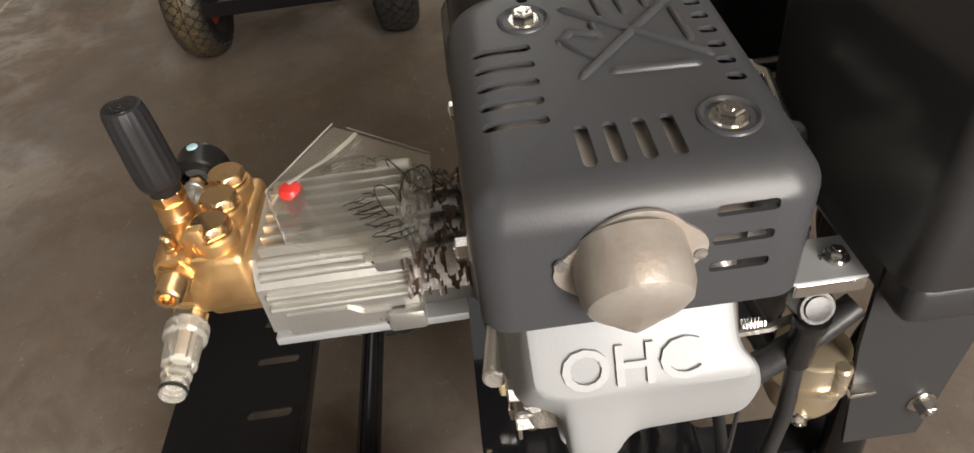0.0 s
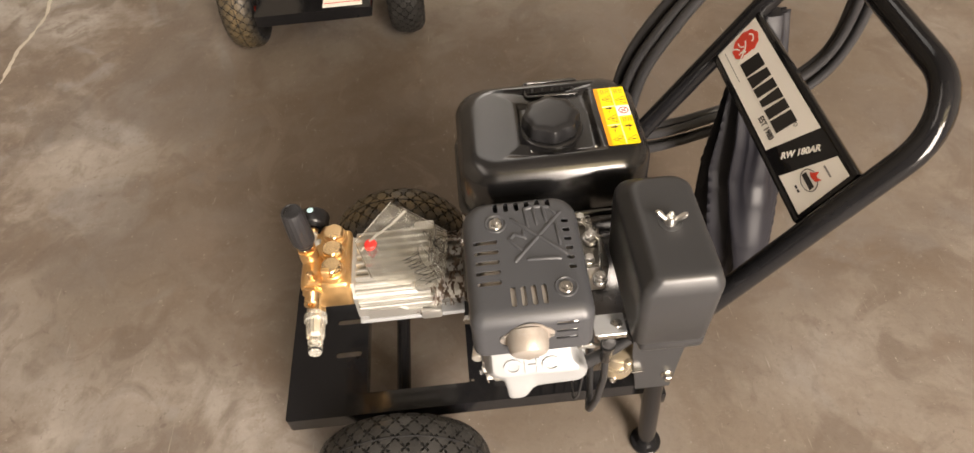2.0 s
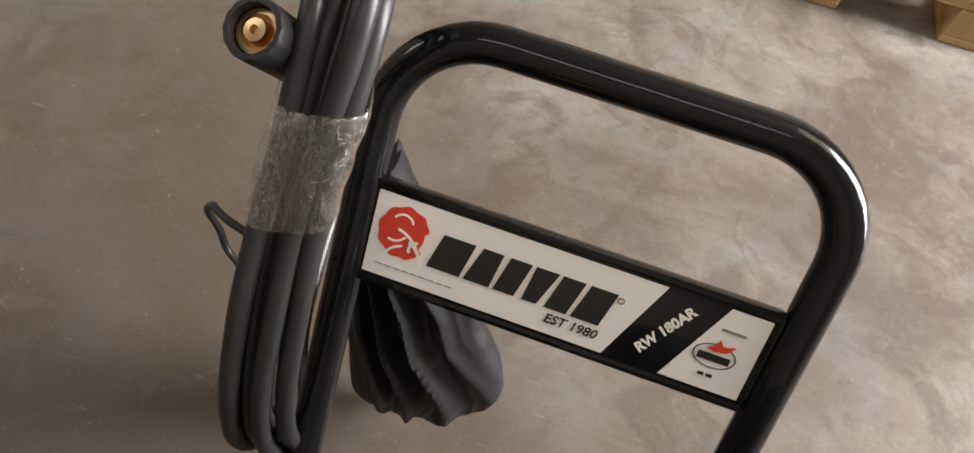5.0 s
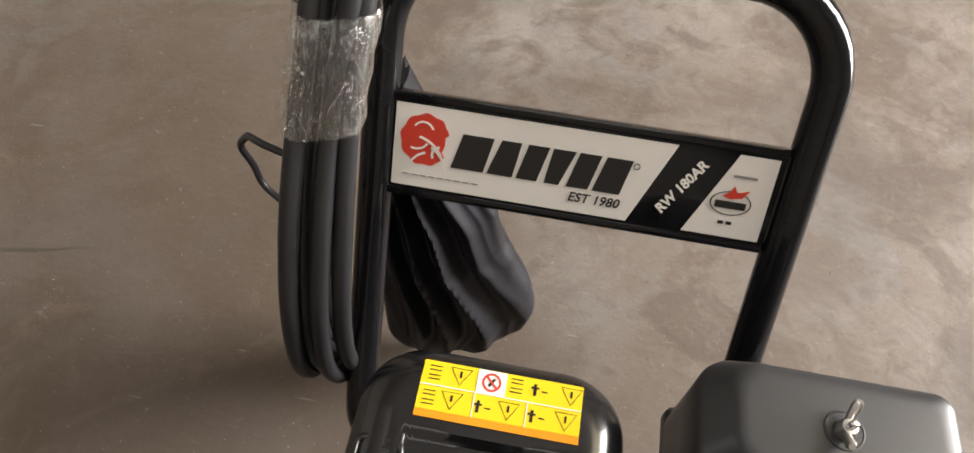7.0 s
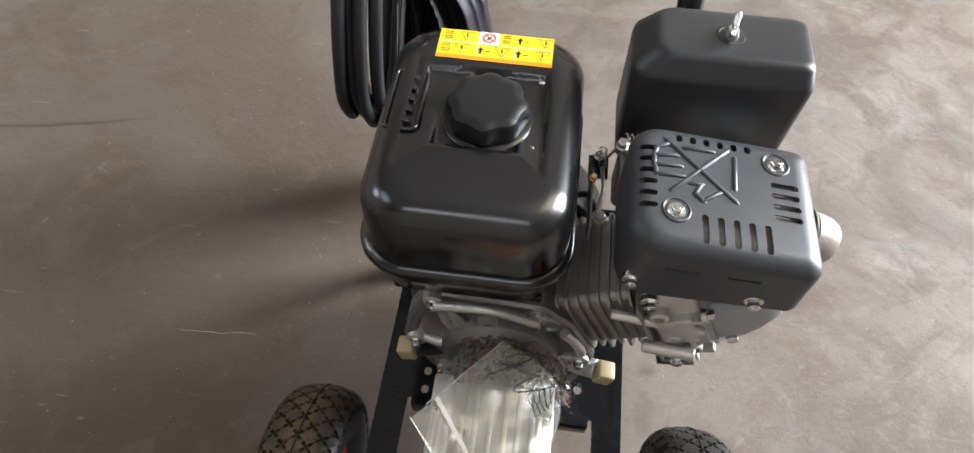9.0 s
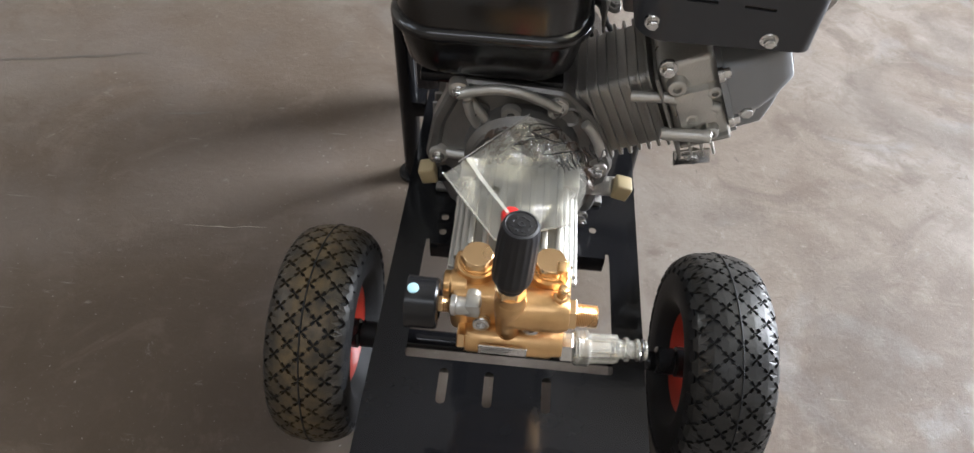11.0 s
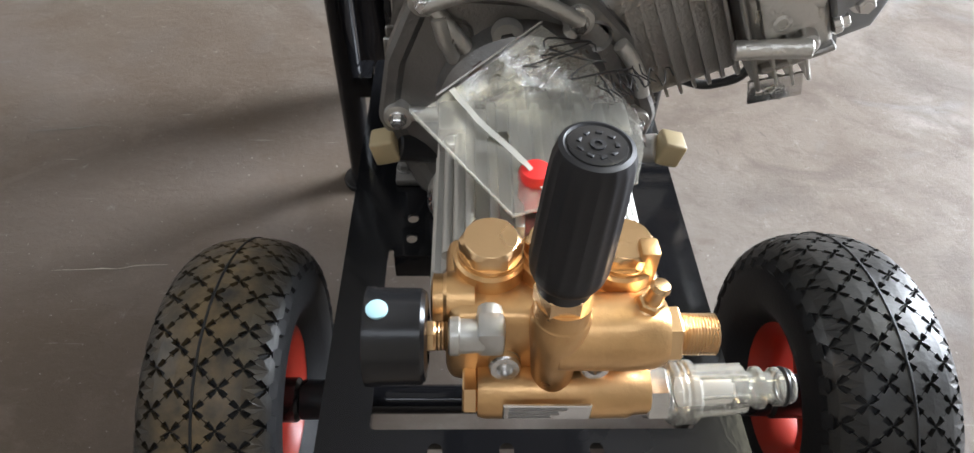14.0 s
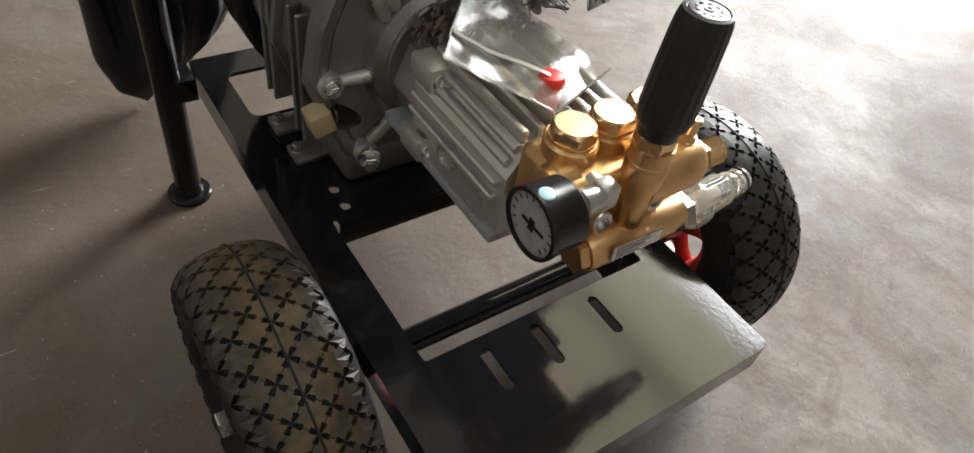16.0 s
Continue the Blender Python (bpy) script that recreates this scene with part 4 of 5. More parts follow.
    face = [(0.0135, 0.050), (0.0140, 0.006), (0.026, 0.0015), (0.033, 0.0), (0.056, 0.0), (0.070, 0.0), (0.118, 0.0), (0.1245, 0.002), (0.124, 0.008), (0.116, 0.018), (0.1135, 0.050)]

    def rounded_outline(pts, r, n=4):
        out = []
        for i, p in enumerate(pts):
            p, a, b = Vector(p), Vector(pts[i - 1]), Vector(pts[(i + 1) % len(pts)])
            da, db = a - p, b - p
            ra, rb = min(r, da.length * 0.45), min(r, db.length * 0.45)
            a, b = p + da.normalized() * ra, p + db.normalized() * rb
            out += [a.lerp(p, t / n).lerp(p.lerp(b, t / n), t / n) for t in range(n + 1)]
        return out

    def cover_ring(u, k, inset=0.0):
        pts = [(y0_ + (y1_ - y0_) * k, w0_ + (w1_ - w0_) * k) for (y0_, w0_), (y1_, w1_) in zip(base, face)]
        ring = rounded_outline(pts, 0.009)
        mid = Vector((0.066, 0.018 if k > 0.5 else 0.0))
        return [V(u, q.x, q.y) for q in (p - (p - mid).normalized() * inset for p in ring)]

    rings = [cover_ring(0.243, 0, -0.004), cover_ring(0.249, 0, -0.004), cover_ring(0.250, 0), cover_ring(0.2755, 0.02), cover_ring(0.280, 0.08, 0.001), cover_ring(0.292, 0.36), cover_ring(0.304, 0.72), cover_ring(0.311, 0.92, 0.0006), cover_ring(0.3148, 0.99, 0.0025), cover_ring(0.316, 1.0, 0.006)]
    cov = part("valve_cover", moved(loft(rings), TILT_HEAD), SILVER, washer, "silver painted overhead-cam valve cover")
    fl = moved(lettering("OHC", 0.030, 0.0013, 0.0, 0.0004), Matrix(((0, 0, 1, 0.3165), (1, 0, 0, 0.0625), (0, 1, 0, 0.0160), (0, 0, 0, 1))))
    part("raised_lettering", moved(fl, TILT_HEAD), SILVER, cov)
    for y, w in ((0.002, 0.046), (0.018, -0.034), (0.130, 0.046)):
        part("bolt", moved(bolt((0.247, y, w), (1, 0, 0), 0.0056, 0.006), TILT_HEAD), STEEL, cov)
    # cast-in detail of the head: bosses, web and rocker oil gallery
    for u, w, r in ((0.200, 0.040, 0.010), (0.222, -0.035, 0.0085), (0.236, 0.022, 0.0075), (0.206, -0.008, 0.007)):
        part("boss", moved(lathe((u, y0 - 0.002, w), (0, -1, 0), [(-0.004, r + 0.002), (0.012, r), (0.0135, r - 0.002), (0.0135, r * 0.5), (0.008, r * 0.45)], 20), TILT_HEAD), CAST, head)
    part("gallery", moved(sweep([V(0.150, y0 - 0.001, 0.036), V(0.185, y0 - 0.008, 0.028), V(0.236, y0 - 0.008, -0.004)], 0.0062, 12), TILT_HEAD), CAST, head)
    part("web", moved(box(0.180, 0.184, y0 - 0.014, y1, -0.064, 0.058, 0.0015, 1), TILT_HEAD), CASTD, head)
    part("web", moved(box(0.186, 0.242, y0 - 0.012, y0, -0.050, -0.045, 0.0015, 1), TILT_HEAD), CASTD, head)
    # fan housing and recoil starter behind
    s = part("recoil_housing", lathe((-0.012, 0.168, 0.322), (0, 1, 0), [(0, 0.112), (0.004, 0.118), (0.060, 0.118), (0.072, 0.112), (0.080, 0.085), (0.095, 0.080), (0.105, 0.070), (0.108, 0.03)], 48), CAP, washer, "black fan housing with recoil starter")
    for k in range(18):
        a = 2 * math.pi * k / 18
        part("vent_rib", sweep([V(-0.012 + r * math.cos(a), y, 0.322 + r * math.sin(a)) for r, y in ((0.07, 0.271), (0.084, 0.262), (0.108, 0.243))], 0.0028, 6), CAP, s)
    part("starter_grip", rod((-0.095, 0.225, 0.415), (-0.135, 0.225, 0.425), 0.009, 16, 0.004), CAP, s)
    part("tank_bracket", box(-0.125, 0.035, 0.02, 0.24, 0.425, 0.438, 0.002), FRAME, washer)


def intake():
    x0, x1, y0, y1 = 0.095, 0.273, 0.186, 0.280
    def level(z, L_, R_, F_, B_, k=1.0):
        return [V(x, y, z) for x, y in rrect4(x0 + L_, x1 - R_, y0 + F_, y1 - B_, [q * k for q in (0.014, 0.026, 0.024, 0.012)], 10)]
    rings = [level(0.503, 0.005, 0.005, 0.005, 0.005), level(0.506, 0.001, 0.003, 0.001, 0.002), level(0.606, 0, 0, 0, 0), level(0.6105, 0.0012, 0.0003, 0.0012, 0.0003)]
    rings += [level(0.6135, 0.0040, 0.0012, 0.0035, 0.0015), level(0.6260, 0.0160, 0.0042, 0.0110, 0.0055, 0.9), level(0.6285, 0.0190, 0.0062, 0.0130, 0.0075, 0.85)]
    rings += [level(0.6303, 0.0215, 0.0092, 0.0155, 0.0105, 0.8), level(0.6312, 0.0245, 0.0130, 0.0185, 0.0140, 0.7), level(0.6315, 0.0300, 0.0190, 0.0240, 0.0190, 0.5)]
    a = part("air_cleaner", loft(rings), CLEANER, washer, "charcoal air cleaner cover with a wing nut", angle=60)
    wx, wy, wz = 0.188, 0.234, 0.6315
    part("washer_disc", lathe((wx, wy, wz), (0, 0, 1), [(0, 0.0140), (0.0006, 0.0137), (0.0007, 0.0128), (0.0002, 0.0120), (0.0002, 0.0)], 32), CLEANER, a)
    wings = [lathe((wx, wy, wz), (0, 0, 1), [(0, 0.0075), (0.004, 0.0068), (0.009, 0.0052), (0.0095, 0.003)], 20), rod((wx, wy, wz + 0.008), (wx, wy, wz + 0.0165), 0.0028)]
    for q in (-1, 1):
        fin = [V(wx + q * 0.001, wy + q * 0.004, wz + 0.004), V(wx + q * 0.002, wy + q * 0.009, wz + 0.0085), V(wx + q * 0.0035, wy + q * 0.0135, wz + 0.0135), V(wx + q * 0.004, wy + q * 0.0160, wz + 0.0165)]
        wings.append(sweep(fin, 0.003, 12, radii=[0.0034, 0.0032, 0.0038, 0.0024]))
    part("wing_nut", merge(*wings), STEEL, a, "zinc wing nut")
    part("filter_base", box(0.100, 0.262, 0.198, 0.280, 0.470, 0.500, 0.008, 3), CLEANER, a)
    part("support_plate", bevelled(loft([[V(x, *p) for p in ((0.196, 0.500), (0.270, 0.500), (0.268, 0.430), (0.262, 0.330), (0.214, 0.330), (0.200, 0.430))] for x in (0.236, 0.239)]), 0.0008, 1), CLEANER, washer, "dark grey support plate")
    part("bolt", bolt((0.239, 0.254, 0.366), (1, 0, 0), 0.006, 0.008), STEEL, washer)
    part("stand_off", rod((0.19, 0.262, 0.368), (0.236, 0.262, 0.368), 0.007), STEEL, washer)
    # carburettor and linkage between guard and air cleaner
    c = part("carburettor", box(0.10, 0.152, 0.138, 0.182, 0.455, 0.510, 0.006, 2), CASTD, washer, "cast alloy carburettor with a brass-toned bowl")
    bowl = part("float_bowl", lathe((0.218, 0.188, 0.358), (0, 0, 1), [(0, 0.004), (0.0005, 0.014), (0.004, 0.020), (0.010, 0.0225), (0.028, 0.0235), (0.030, 0.0265), (0.034, 0.0265), (0.035, 0.0225), (0.052, 0.0215), (0.054, 0.018)], 36), BOWL, c, "pale brass-tinted float bowl")
    part("drain_screw", bolt((0.236, 0.180, 0.364), (0.8, -0.3, -0.4), 0.0045, 0.004), STEEL, bowl)
    part("bowl_post", rod((0.238, 0.196, 0.388), (0.238, 0.196, 0.412), 0.0055, 16), BOWL, bowl)
    part("bowl_lug", box(0.226, 0.246, 0.200, 0.216, 0.390, 0.394, 0.001), STEEL, bowl)
    part("throttle_plate", box(0.100, 0.168, 0.145, 0.166, 0.536, 0.539, 0.001), CASTB, c)
    for x, y, z, r in ((0.098, 0.150, 0.546, 0.006), (0.130, 0.158, 0.545, 0.009), (0.165, 0.150, 0.545, 0.006), (0.195, 0.158, 0.545, 0.0075)):
        part("screw", bolt((x, y, z), (0, 0, 1), r, 0.006, 1.2), STEEL, c)
    part("spring", sweep([V(0.10 + 0.0016 * k / 2, 0.158 + 0.004 * math.cos(k * 0.9), 0.552 + 0.004 * math.sin(k * 0.9)) for k in range(60)], 0.0007, 5), STEEL, c)
    part("lever", sweep([V(0.10, 0.15, 0.549), V(0.14, 0.168, 0.552), V(0.19, 0.160, 0.549)], 0.0022, 6), STEEL, c)
    part("choke_plate", cut(box(0.2145, 0.2445, 0.146, 0.186, 0.4930, 0.4948, 0.0005, 1), lathe((0.229, 0.170, 0.49), (0, 0, 1), [(0, 0.0026), (0.01, 0.0026)], 12)), SILVER, c)
    part("choke_lip", box(0.2430, 0.2448, 0.150, 0.186, 0.4845, 0.4935, 0.0006, 1), STEEL, c)
    part("screw", bolt((0.230, 0.176, 0.4950), (0, 0, 1), 0.0046, 0.0035), STEEL, c)
    part("spring", sweep([V(0.2300 + 0.0028 * math.cos(q * 0.9), 0.134 + 0.00028 * q, 0.452 + 0.0028 * math.sin(q * 0.9)) for q in range(44)], 0.0006, 5), STEEL, c)
    part("link_rod", sweep([V(0.226, 0.130, 0.440), V(0.230, 0.150, 0.446), V(0.226, 0.176, 0.452)], 0.0026, 6), CASTD, c)
    # governor linkage in the gap between tank and muffler guard
    part("bracket", box(0.070, 0.092, 0.150, 0.182, 0.488, 0.4905, 0.001), CAP, c)
    part("bracket", box(0.074, 0.0765, 0.085, 0.160, 0.462, 0.494, 0.001), CASTB, c)
    for x, y, z, r, mt in ((0.084, 0.098, 0.490, 0.0062, CASTD), (0.075, 0.143, 0.497, 0.0036, BRASSM), (0.080, 0.176, 0.4955, 0.0046, STEEL)):
        part("screw", bolt((x, y, z), (0.1, -0.2, 1), r, 0.005, 1.25), mt, c)
    part("spring", sweep([V(0.084 + 0.0045 * math.cos(q * 0.8), 0.155 + 0.0006 * q, 0.503 + 0.0045 * math.sin(q * 0.8)) for q in range(44)], 0.0007, 5), STEEL, c)
    part("lever", sweep([V(0.082, 0.100, 0.496), V(0.087, 0.128, 0.500), V(0.084, 0.155, 0.503)], 0.0026, 6), CASTD, c)
    part("lever", sweep([V(0.078, 0.168, 0.500), V(0.090, 0.172, 0.503), V(0.099, 0.181, 0.508)], 0.0018, 6), STEEL, c)
    # spark plug boot and lead
    b = part("plug_boot", sweep([V(0.238, 0.122, 0.404), V(0.236, 0.150, 0.424), V(0.234, 0.176, 0.442), V(0.230, 0.196, 0.456)], 0.0082, 16, radii=[0.0090, 0.0086, 0.0078, 0.0074]), HOSE, washer, "black spark plug boot and lead")
    part("plug_cap", merge(lathe((0.2405, 0.1640, 0.428), (0.06, 0, 1), [(0, 0.0072), (0.002, 0.0078), (0.030, 0.0080), (0.032, 0.0092), (0.040, 0.0096)], 24), lathe((0.2330, 0.1640, 0.4700), (1, 0, 0.45), [(0, 0.0100), (0.012, 0.0100), (0.0135, 0.0090)], 28)), CAP, b)
    part("cap_disc", lathe((0.2453, 0.1640, 0.4755), (1, 0, 0.45), [(0, 0.0072), (0.0012, 0.0068), (0.0014, 0.0040)], 24), CAP, b)
    part("plug_lead", sweep(rounded([V(0.2405, 0.164, 0.430), V(0.244, 0.164, 0.385), V(0.246, 0.158, 0.325), V(0.236, 0.150, 0.268), V(0.20, 0.160, 0.25), V(0.1, 0.18, 0.27)], 0.03), 0.0050, 12), HOSE, b)
    part("earth_wire", sweep(rounded([V(0.236, 0.140, 0.42), V(0.252, 0.130, 0.36), V(0.246, 0.124, 0.325), V(0.20, 0.130, 0.31)], 0.03), 0.0014, 6), HOSE, b)
    part("fuel_pipe", sweep(rounded([V(0.03, 0.12, 0.45), V(0.07, 0.15, 0.47), V(0.09, 0.155, 0.42), V(0.21, 0.17, 0.40)], 0.02), 0.004, 8), HOSE, washer)


def pump():
    cx = -0.004
    sec = [(-0.060, 0.312), (-0.052, 0.300), (0.052, 0.300), (0.060, 0.312), (0.060, 0.362), (0.046, 0.384), (-0.046, 0.384), (-0.060, 0.362)]
    b = bevelled(loft([[V(cx + x, y, z) for x, z in sec] for y in (-0.188, -0.060)]), 0.003, 2)
    p = part("pump_housing", b, PUMP, washer, "silver finned aluminium pump crankcase")
    for x in (-0.043, -0.029, -0.015, 0.0, 0.015, 0.029, 0.043):
        part("fin", box(cx + x - 0.0030, cx + x + 0.0030, -0.180, -0.064, 0.378, 0.394, 0.0018, 2), PUMP, p)
    for s in (-1, 1):
        for x, z in ((0.0490, 0.3815), (0.0555, 0.3715)):
            part("fin", sweep([V(cx + s * x, -0.182, z), V(cx + s * x, -0.12, z + 0.0006), V(cx + s * x, -0.064, z)], 0.0042, 10), PUMP, p)
        for k, (x, z) in enumerate(((0.0595, 0.354), (0.0610, 0.341))):
            part("fin", box(cx + s * x - 0.006, cx + s * x + 0.006, -0.182, -0.062, z - 0.0030, z + 0.0030, 0.0015, 1), PUMP, p)
        part("mount_rail", box(cx + s * 0.055 - 0.010, cx + s * 0.055 + 0.010, -0.188, -0.02, 0.2985, 0.308, 0.002), SILVER, p)
        part("side_pad", bevelled(loft([[V(cx + s * x, y, z) for y, z in ((-0.172, 0.331), (-0.120, 0.331), (-0.108, 0.323), (-0.072, 0.323), (-0.072, 0.309), (-0.172, 0.309))] for x in (0.056, 0.0635)]), 0.0012, 1), PUMP, p)
    part("adapter", bevelled(loft([[V(cx + x, y, z) for x, z in ((-0.046, 0.306), (0.046, 0.306), (0.054, 0.330), (0.040, 0.366), (-0.040, 0.366), (-0.054, 0.330))] for y in (-0.060, -0.010)]), 0.003, 2), CASTD, p)
    for x in (-0.030, 0.0, 0.030):
        part("adapter_rib", box(cx + x - 0.002, cx + x + 0.002, -0.058, -0.014, 0.364, 0.372, 0.001), CASTD, p)
    part("flange", lathe((cx, -0.014, 0.340), (0, 1, 0), [(0, 0.058), (0.003, 0.061), (0.016, 0.061)], 40), CASTB, p)
    for x, z in ((-0.054, 0.378), (0.054, 0.378), (-0.060, 0.312), (0.060, 0.312)):
        part("lug", box(cx + x - 0.010, cx + x + 0.010, -0.088, -0.056, z - 0.011, z + 0.011, 0.003, 2), PUMP, p)
        part("bolt", bolt((cx + x, -0.0885, z), (0, -1, 0), 0.0052, 0.005), STEEL, p)
    part("sight_glass", lathe((cx - 0.060, -0.12, 0.334), (-1, 0, 0), [(0, 0.013), (0.006, 0.012), (0.0065, 0.009), (0.004, 0.008)], 24), CLEAR, p)
    part("oil_plug", lathe((-0.010, -0.154, 0.3945), (0, 0, 1), [(-0.006, 0.0095), (0.013, 0.0095), (0.0135, 0.0103), (0.0165, 0.0103), (0.0195, 0.0085), (0.0205, 0.004)], 28), REDCAP, p, "red plastic oil plug")
    # brass manifold
    m = part("pump_manifold", box(cx - 0.056, cx + 0.056, -0.246, -0.188, 0.338, 0.398, 0.008, 3), BRASS, washer, "forged brass pump manifold")
    for x in (-0.037, -0.004, 0.030):
        part("valve_tower", lathe((x, -0.212, 0.375), (0, 0, 1), [(0, 0.0185), (0.022, 0.0185), (0.028, 0.0190), (0.033, 0.0190), (0.0345, 0.0175)], 32), BRASS, m)
        part("valve_cap", merge(lathe((x, -0.212, 0.409), (0, 0, 1), [(0, 0.0165), (0.003, 0.0165)], 28), lathe((x, -0.212, 0.410), (0, 0, 1), [(0, 0.0162), (0.0085, 0.0162), (0.0105, 0.0138), (0.0107, 0.0135), (0.0107, 0.0)], 48, lambda a, h: min(1.0, 0.89 / math.cos((a % (math.pi / 3)) - math.pi / 6)) if h < 0.010 else 1.0)), BRASSM, m, "machined brass hexagon cap")
    part("lower_block", box(cx - 0.044, cx + 0.046, -0.240, -0.188, 0.325, 0.350, 0.007, 2), BRASS, m)
    # unloader column, discharge and inlet galleries
    part("column", lathe((cx, -0.250, 0.330), (0, 0, 1), [(0, 0.0100), (0.025, 0.0108), (0.045, 0.0125), (0.062, 0.0142), (0.078, 0.0148), (0.080, 0.0138), (0.092, 0.0138)], 32), BRASS, m)
    part("column_thread", lathe((cx, -0.250, 0.398), (0, 0, 1), [(0.0012 * k, 0.0136 if k % 2 else 0.0143) for k in range(12)], 28), BRASS, m)
    part("discharge", lathe((cx, -0.245, 0.387), (1, 0, 0), [(0, 0.0195), (0.035, 0.0198), (0.048, 0.0190), (0.054, 0.0165), (0.055, 0.012)], 32), BRASS, m)
    part("outlet_hex", hexrod((0.049, -0.246, 0.386), (0.057, -0.246, 0.386), 0.0150), BRASSM, m)
    part("outlet_thread", lathe((0.055, -0.246, 0.386), (1, 0, 0), [(0.0008 * k, 0.0101 if k % 2 else 0.0107) for k in range(27)] + [(0.022, 0.0085), (0.0215, 0.006), (0.012, 0.006)], 28), BRASSM, m)
    part("side_port", lathe((-0.045, -0.226, 0.388), (-1, 0, 0), [(0, 0.0150), (0.014, 0.0150), (0.016, 0.0135), (0.021, 0.0135), (0.022, 0.011)], 28), BRASS, m)
    part("inlet_gallery", lathe((-0.043, -0.252, 0.342), (1, 0, 0), [(0, 0.014), (0.004, 0.0152), (0.080, 0.0152), (0.084, 0.0135), (0.092, 0.013)], 28), BRASS, m)
    part("inlet_plug", hexrod((-0.051, -0.252, 0.342), (-0.043, -0.252, 0.342), 0.0135), BRASSM, m)
    part("rating_plate", box(-0.030, 0.016, -0.2695, -0.2675, 0.3415, 0.3550, 0.0006, 1), STEEL, m, "small printed metal rating plate")
    for k in range(3):
        part("fine_print", box(-0.027, -0.005 + 0.004 * k, -0.2700, -0.2694, 0.3438 + k * 0.0038, 0.3454 + k * 0.0038, 0), GREYINK, m)
    for x, z in ((-0.029, 0.362), (0.018, 0.363)):
        part("socket_bolt", lathe((x, -0.246, z), (0, -1, 0.25), [(-0.006, 0.0085), (0.006, 0.0085), (0.0072, 0.0075), (0.0072, 0.0045), (0.003, 0.0042)], 24), STEEL, m)
    part("nipple", merge(lathe((0.038, -0.243, 0.396), (0.18, 0.02, 1), [(0, 0.0095), (0.008, 0.0085), (0.010, 0.0062)], 20), hexrod((0.0398, -0.2428, 0.404), (0.0408, -0.2427, 0.410), 0.0068), lathe((0.0408, -0.2427, 0.409), (0.18, 0.02, 1), [(0, 0.0045), (0.010, 0.0042), (0.0105, 0.0052), (0.013, 0.0040), (0.0135, 0.002)], 18)), BRASSM, m, "small brass thermal relief nipple")
    part("lug_post", box(0.036, 0.046, -0.226, -0.214, 0.398, 0.424, 0.002), BRASS, m)
    # adjusting knob
    ridges = lambda a, h: 1 + 0.034 * (0.4 - abs(math.sin(9 * a))) * (1 if 0.008 < h < 0.073 else 0)
    k = part("pressure_knob", lathe((cx - 0.001, -0.250, 0.438), (0.045, 0.0, 1), [(0, 0.0135), (0.002, 0.0158), (0.006, 0.0174), (0.012, 0.0180), (0.036, 0.0175), (0.060, 0.0167), (0.070, 0.0160), (0.0745, 0.0146), (0.0753, 0.0128), (0.0745, 0.0121), (0.0745, 0.0)], 120, ridges), KNOB, washer, "black ribbed pressure adjusting knob")
    top = Matrix.Translation((cx + 0.0024, -0.250, 0.5125)) @ pose(0, 0, 0, 0, 2.6, 0)
    part("knob_disc", moved(lathe((0, 0, 0), (0, 0, 1), [(0, 0.0115), (0.0004, 0.0113), (0.0006, 0.0105)], 40), top), CAP, k)
    for q in range(9):
        a = 2 * math.pi * q / 9
        part("knob_mark", moved(moved(box(-0.0013, 0.0013, -0.0008, 0.0008, 0.0004, 0.0011, 0.0002, 1), pose(0.0072 * math.cos(a), 0.0072 * math.sin(a), 0, 0, 0, math.degrees(a) + 90 + 20 * (q % 2))), top), KNOB, k)
    part("knob_mark", moved(lathe((0, 0, 0), (0, 0, 1), [(0, 0.0032), (0.0012, 0.003), (0.0012, 0.0015), (0.0002, 0.0014)], 20), top), KNOB, k)
    part("lock_nut", hexrod((cx - 0.001, -0.250, 0.420), (cx - 0.001, -0.250, 0.432), 0.0138), BRASSM, m)
    part("lock_band", lathe((cx - 0.001, -0.250, 0.431), (0, 0, 1), [(0, 0.0130), (0.008, 0.0135)], 28), INK, m)
    # gauge 
    g = part("pressure_gauge", lathe((-0.0675, -0.252, 0.393), (-1, 0, 0), [(0, 0.014), (0.001, 0.0215), (0.003, 0.0233), (0.024, 0.0236), (0.0265, 0.0243), (0.0295, 0.0240), (0.0300, 0.0214), (0.0278, 0.0212)], 48, ends=False), CAP, washer, "black round pressure gauge")
    part("dial", lathe((-0.0945, -0.252, 0.393), (-1, 0, 0), [(0, 0.0214), (0.0004, 0.0214)], 40), DIAL, g, "grey gauge dial")
    part("needle", merge(box(-0.0957, -0.0952, -0.264, -0.243, 0.391, 0.3932, 0), box(-0.0957, -0.0952, -0.2545, -0.2495, 0.3875, 0.3965, 0)), INK, g)
    for i in range(14):
        a = radians(-45 + 270 * i / 13)
        o = V(-0.0953, -0.252, 0.393)
        part("tick", sweep([o + V(0, math.cos(a), math.sin(a)) * 0.0160, o + V(0, math.cos(a), math.sin(a)) * 0.0195], 0.0004, 4), INK, g)
    a0 = radians(88)
    part("blue_dot", lathe((-0.0905, -0.2535, 0.393 + 0.0232), (0, -0.05, 1), [(0, 0.0052), (0.0012, 0.0051), (0.0014, 0.0046)], 24), BLUEDOT, g, "pale blue round sticker")
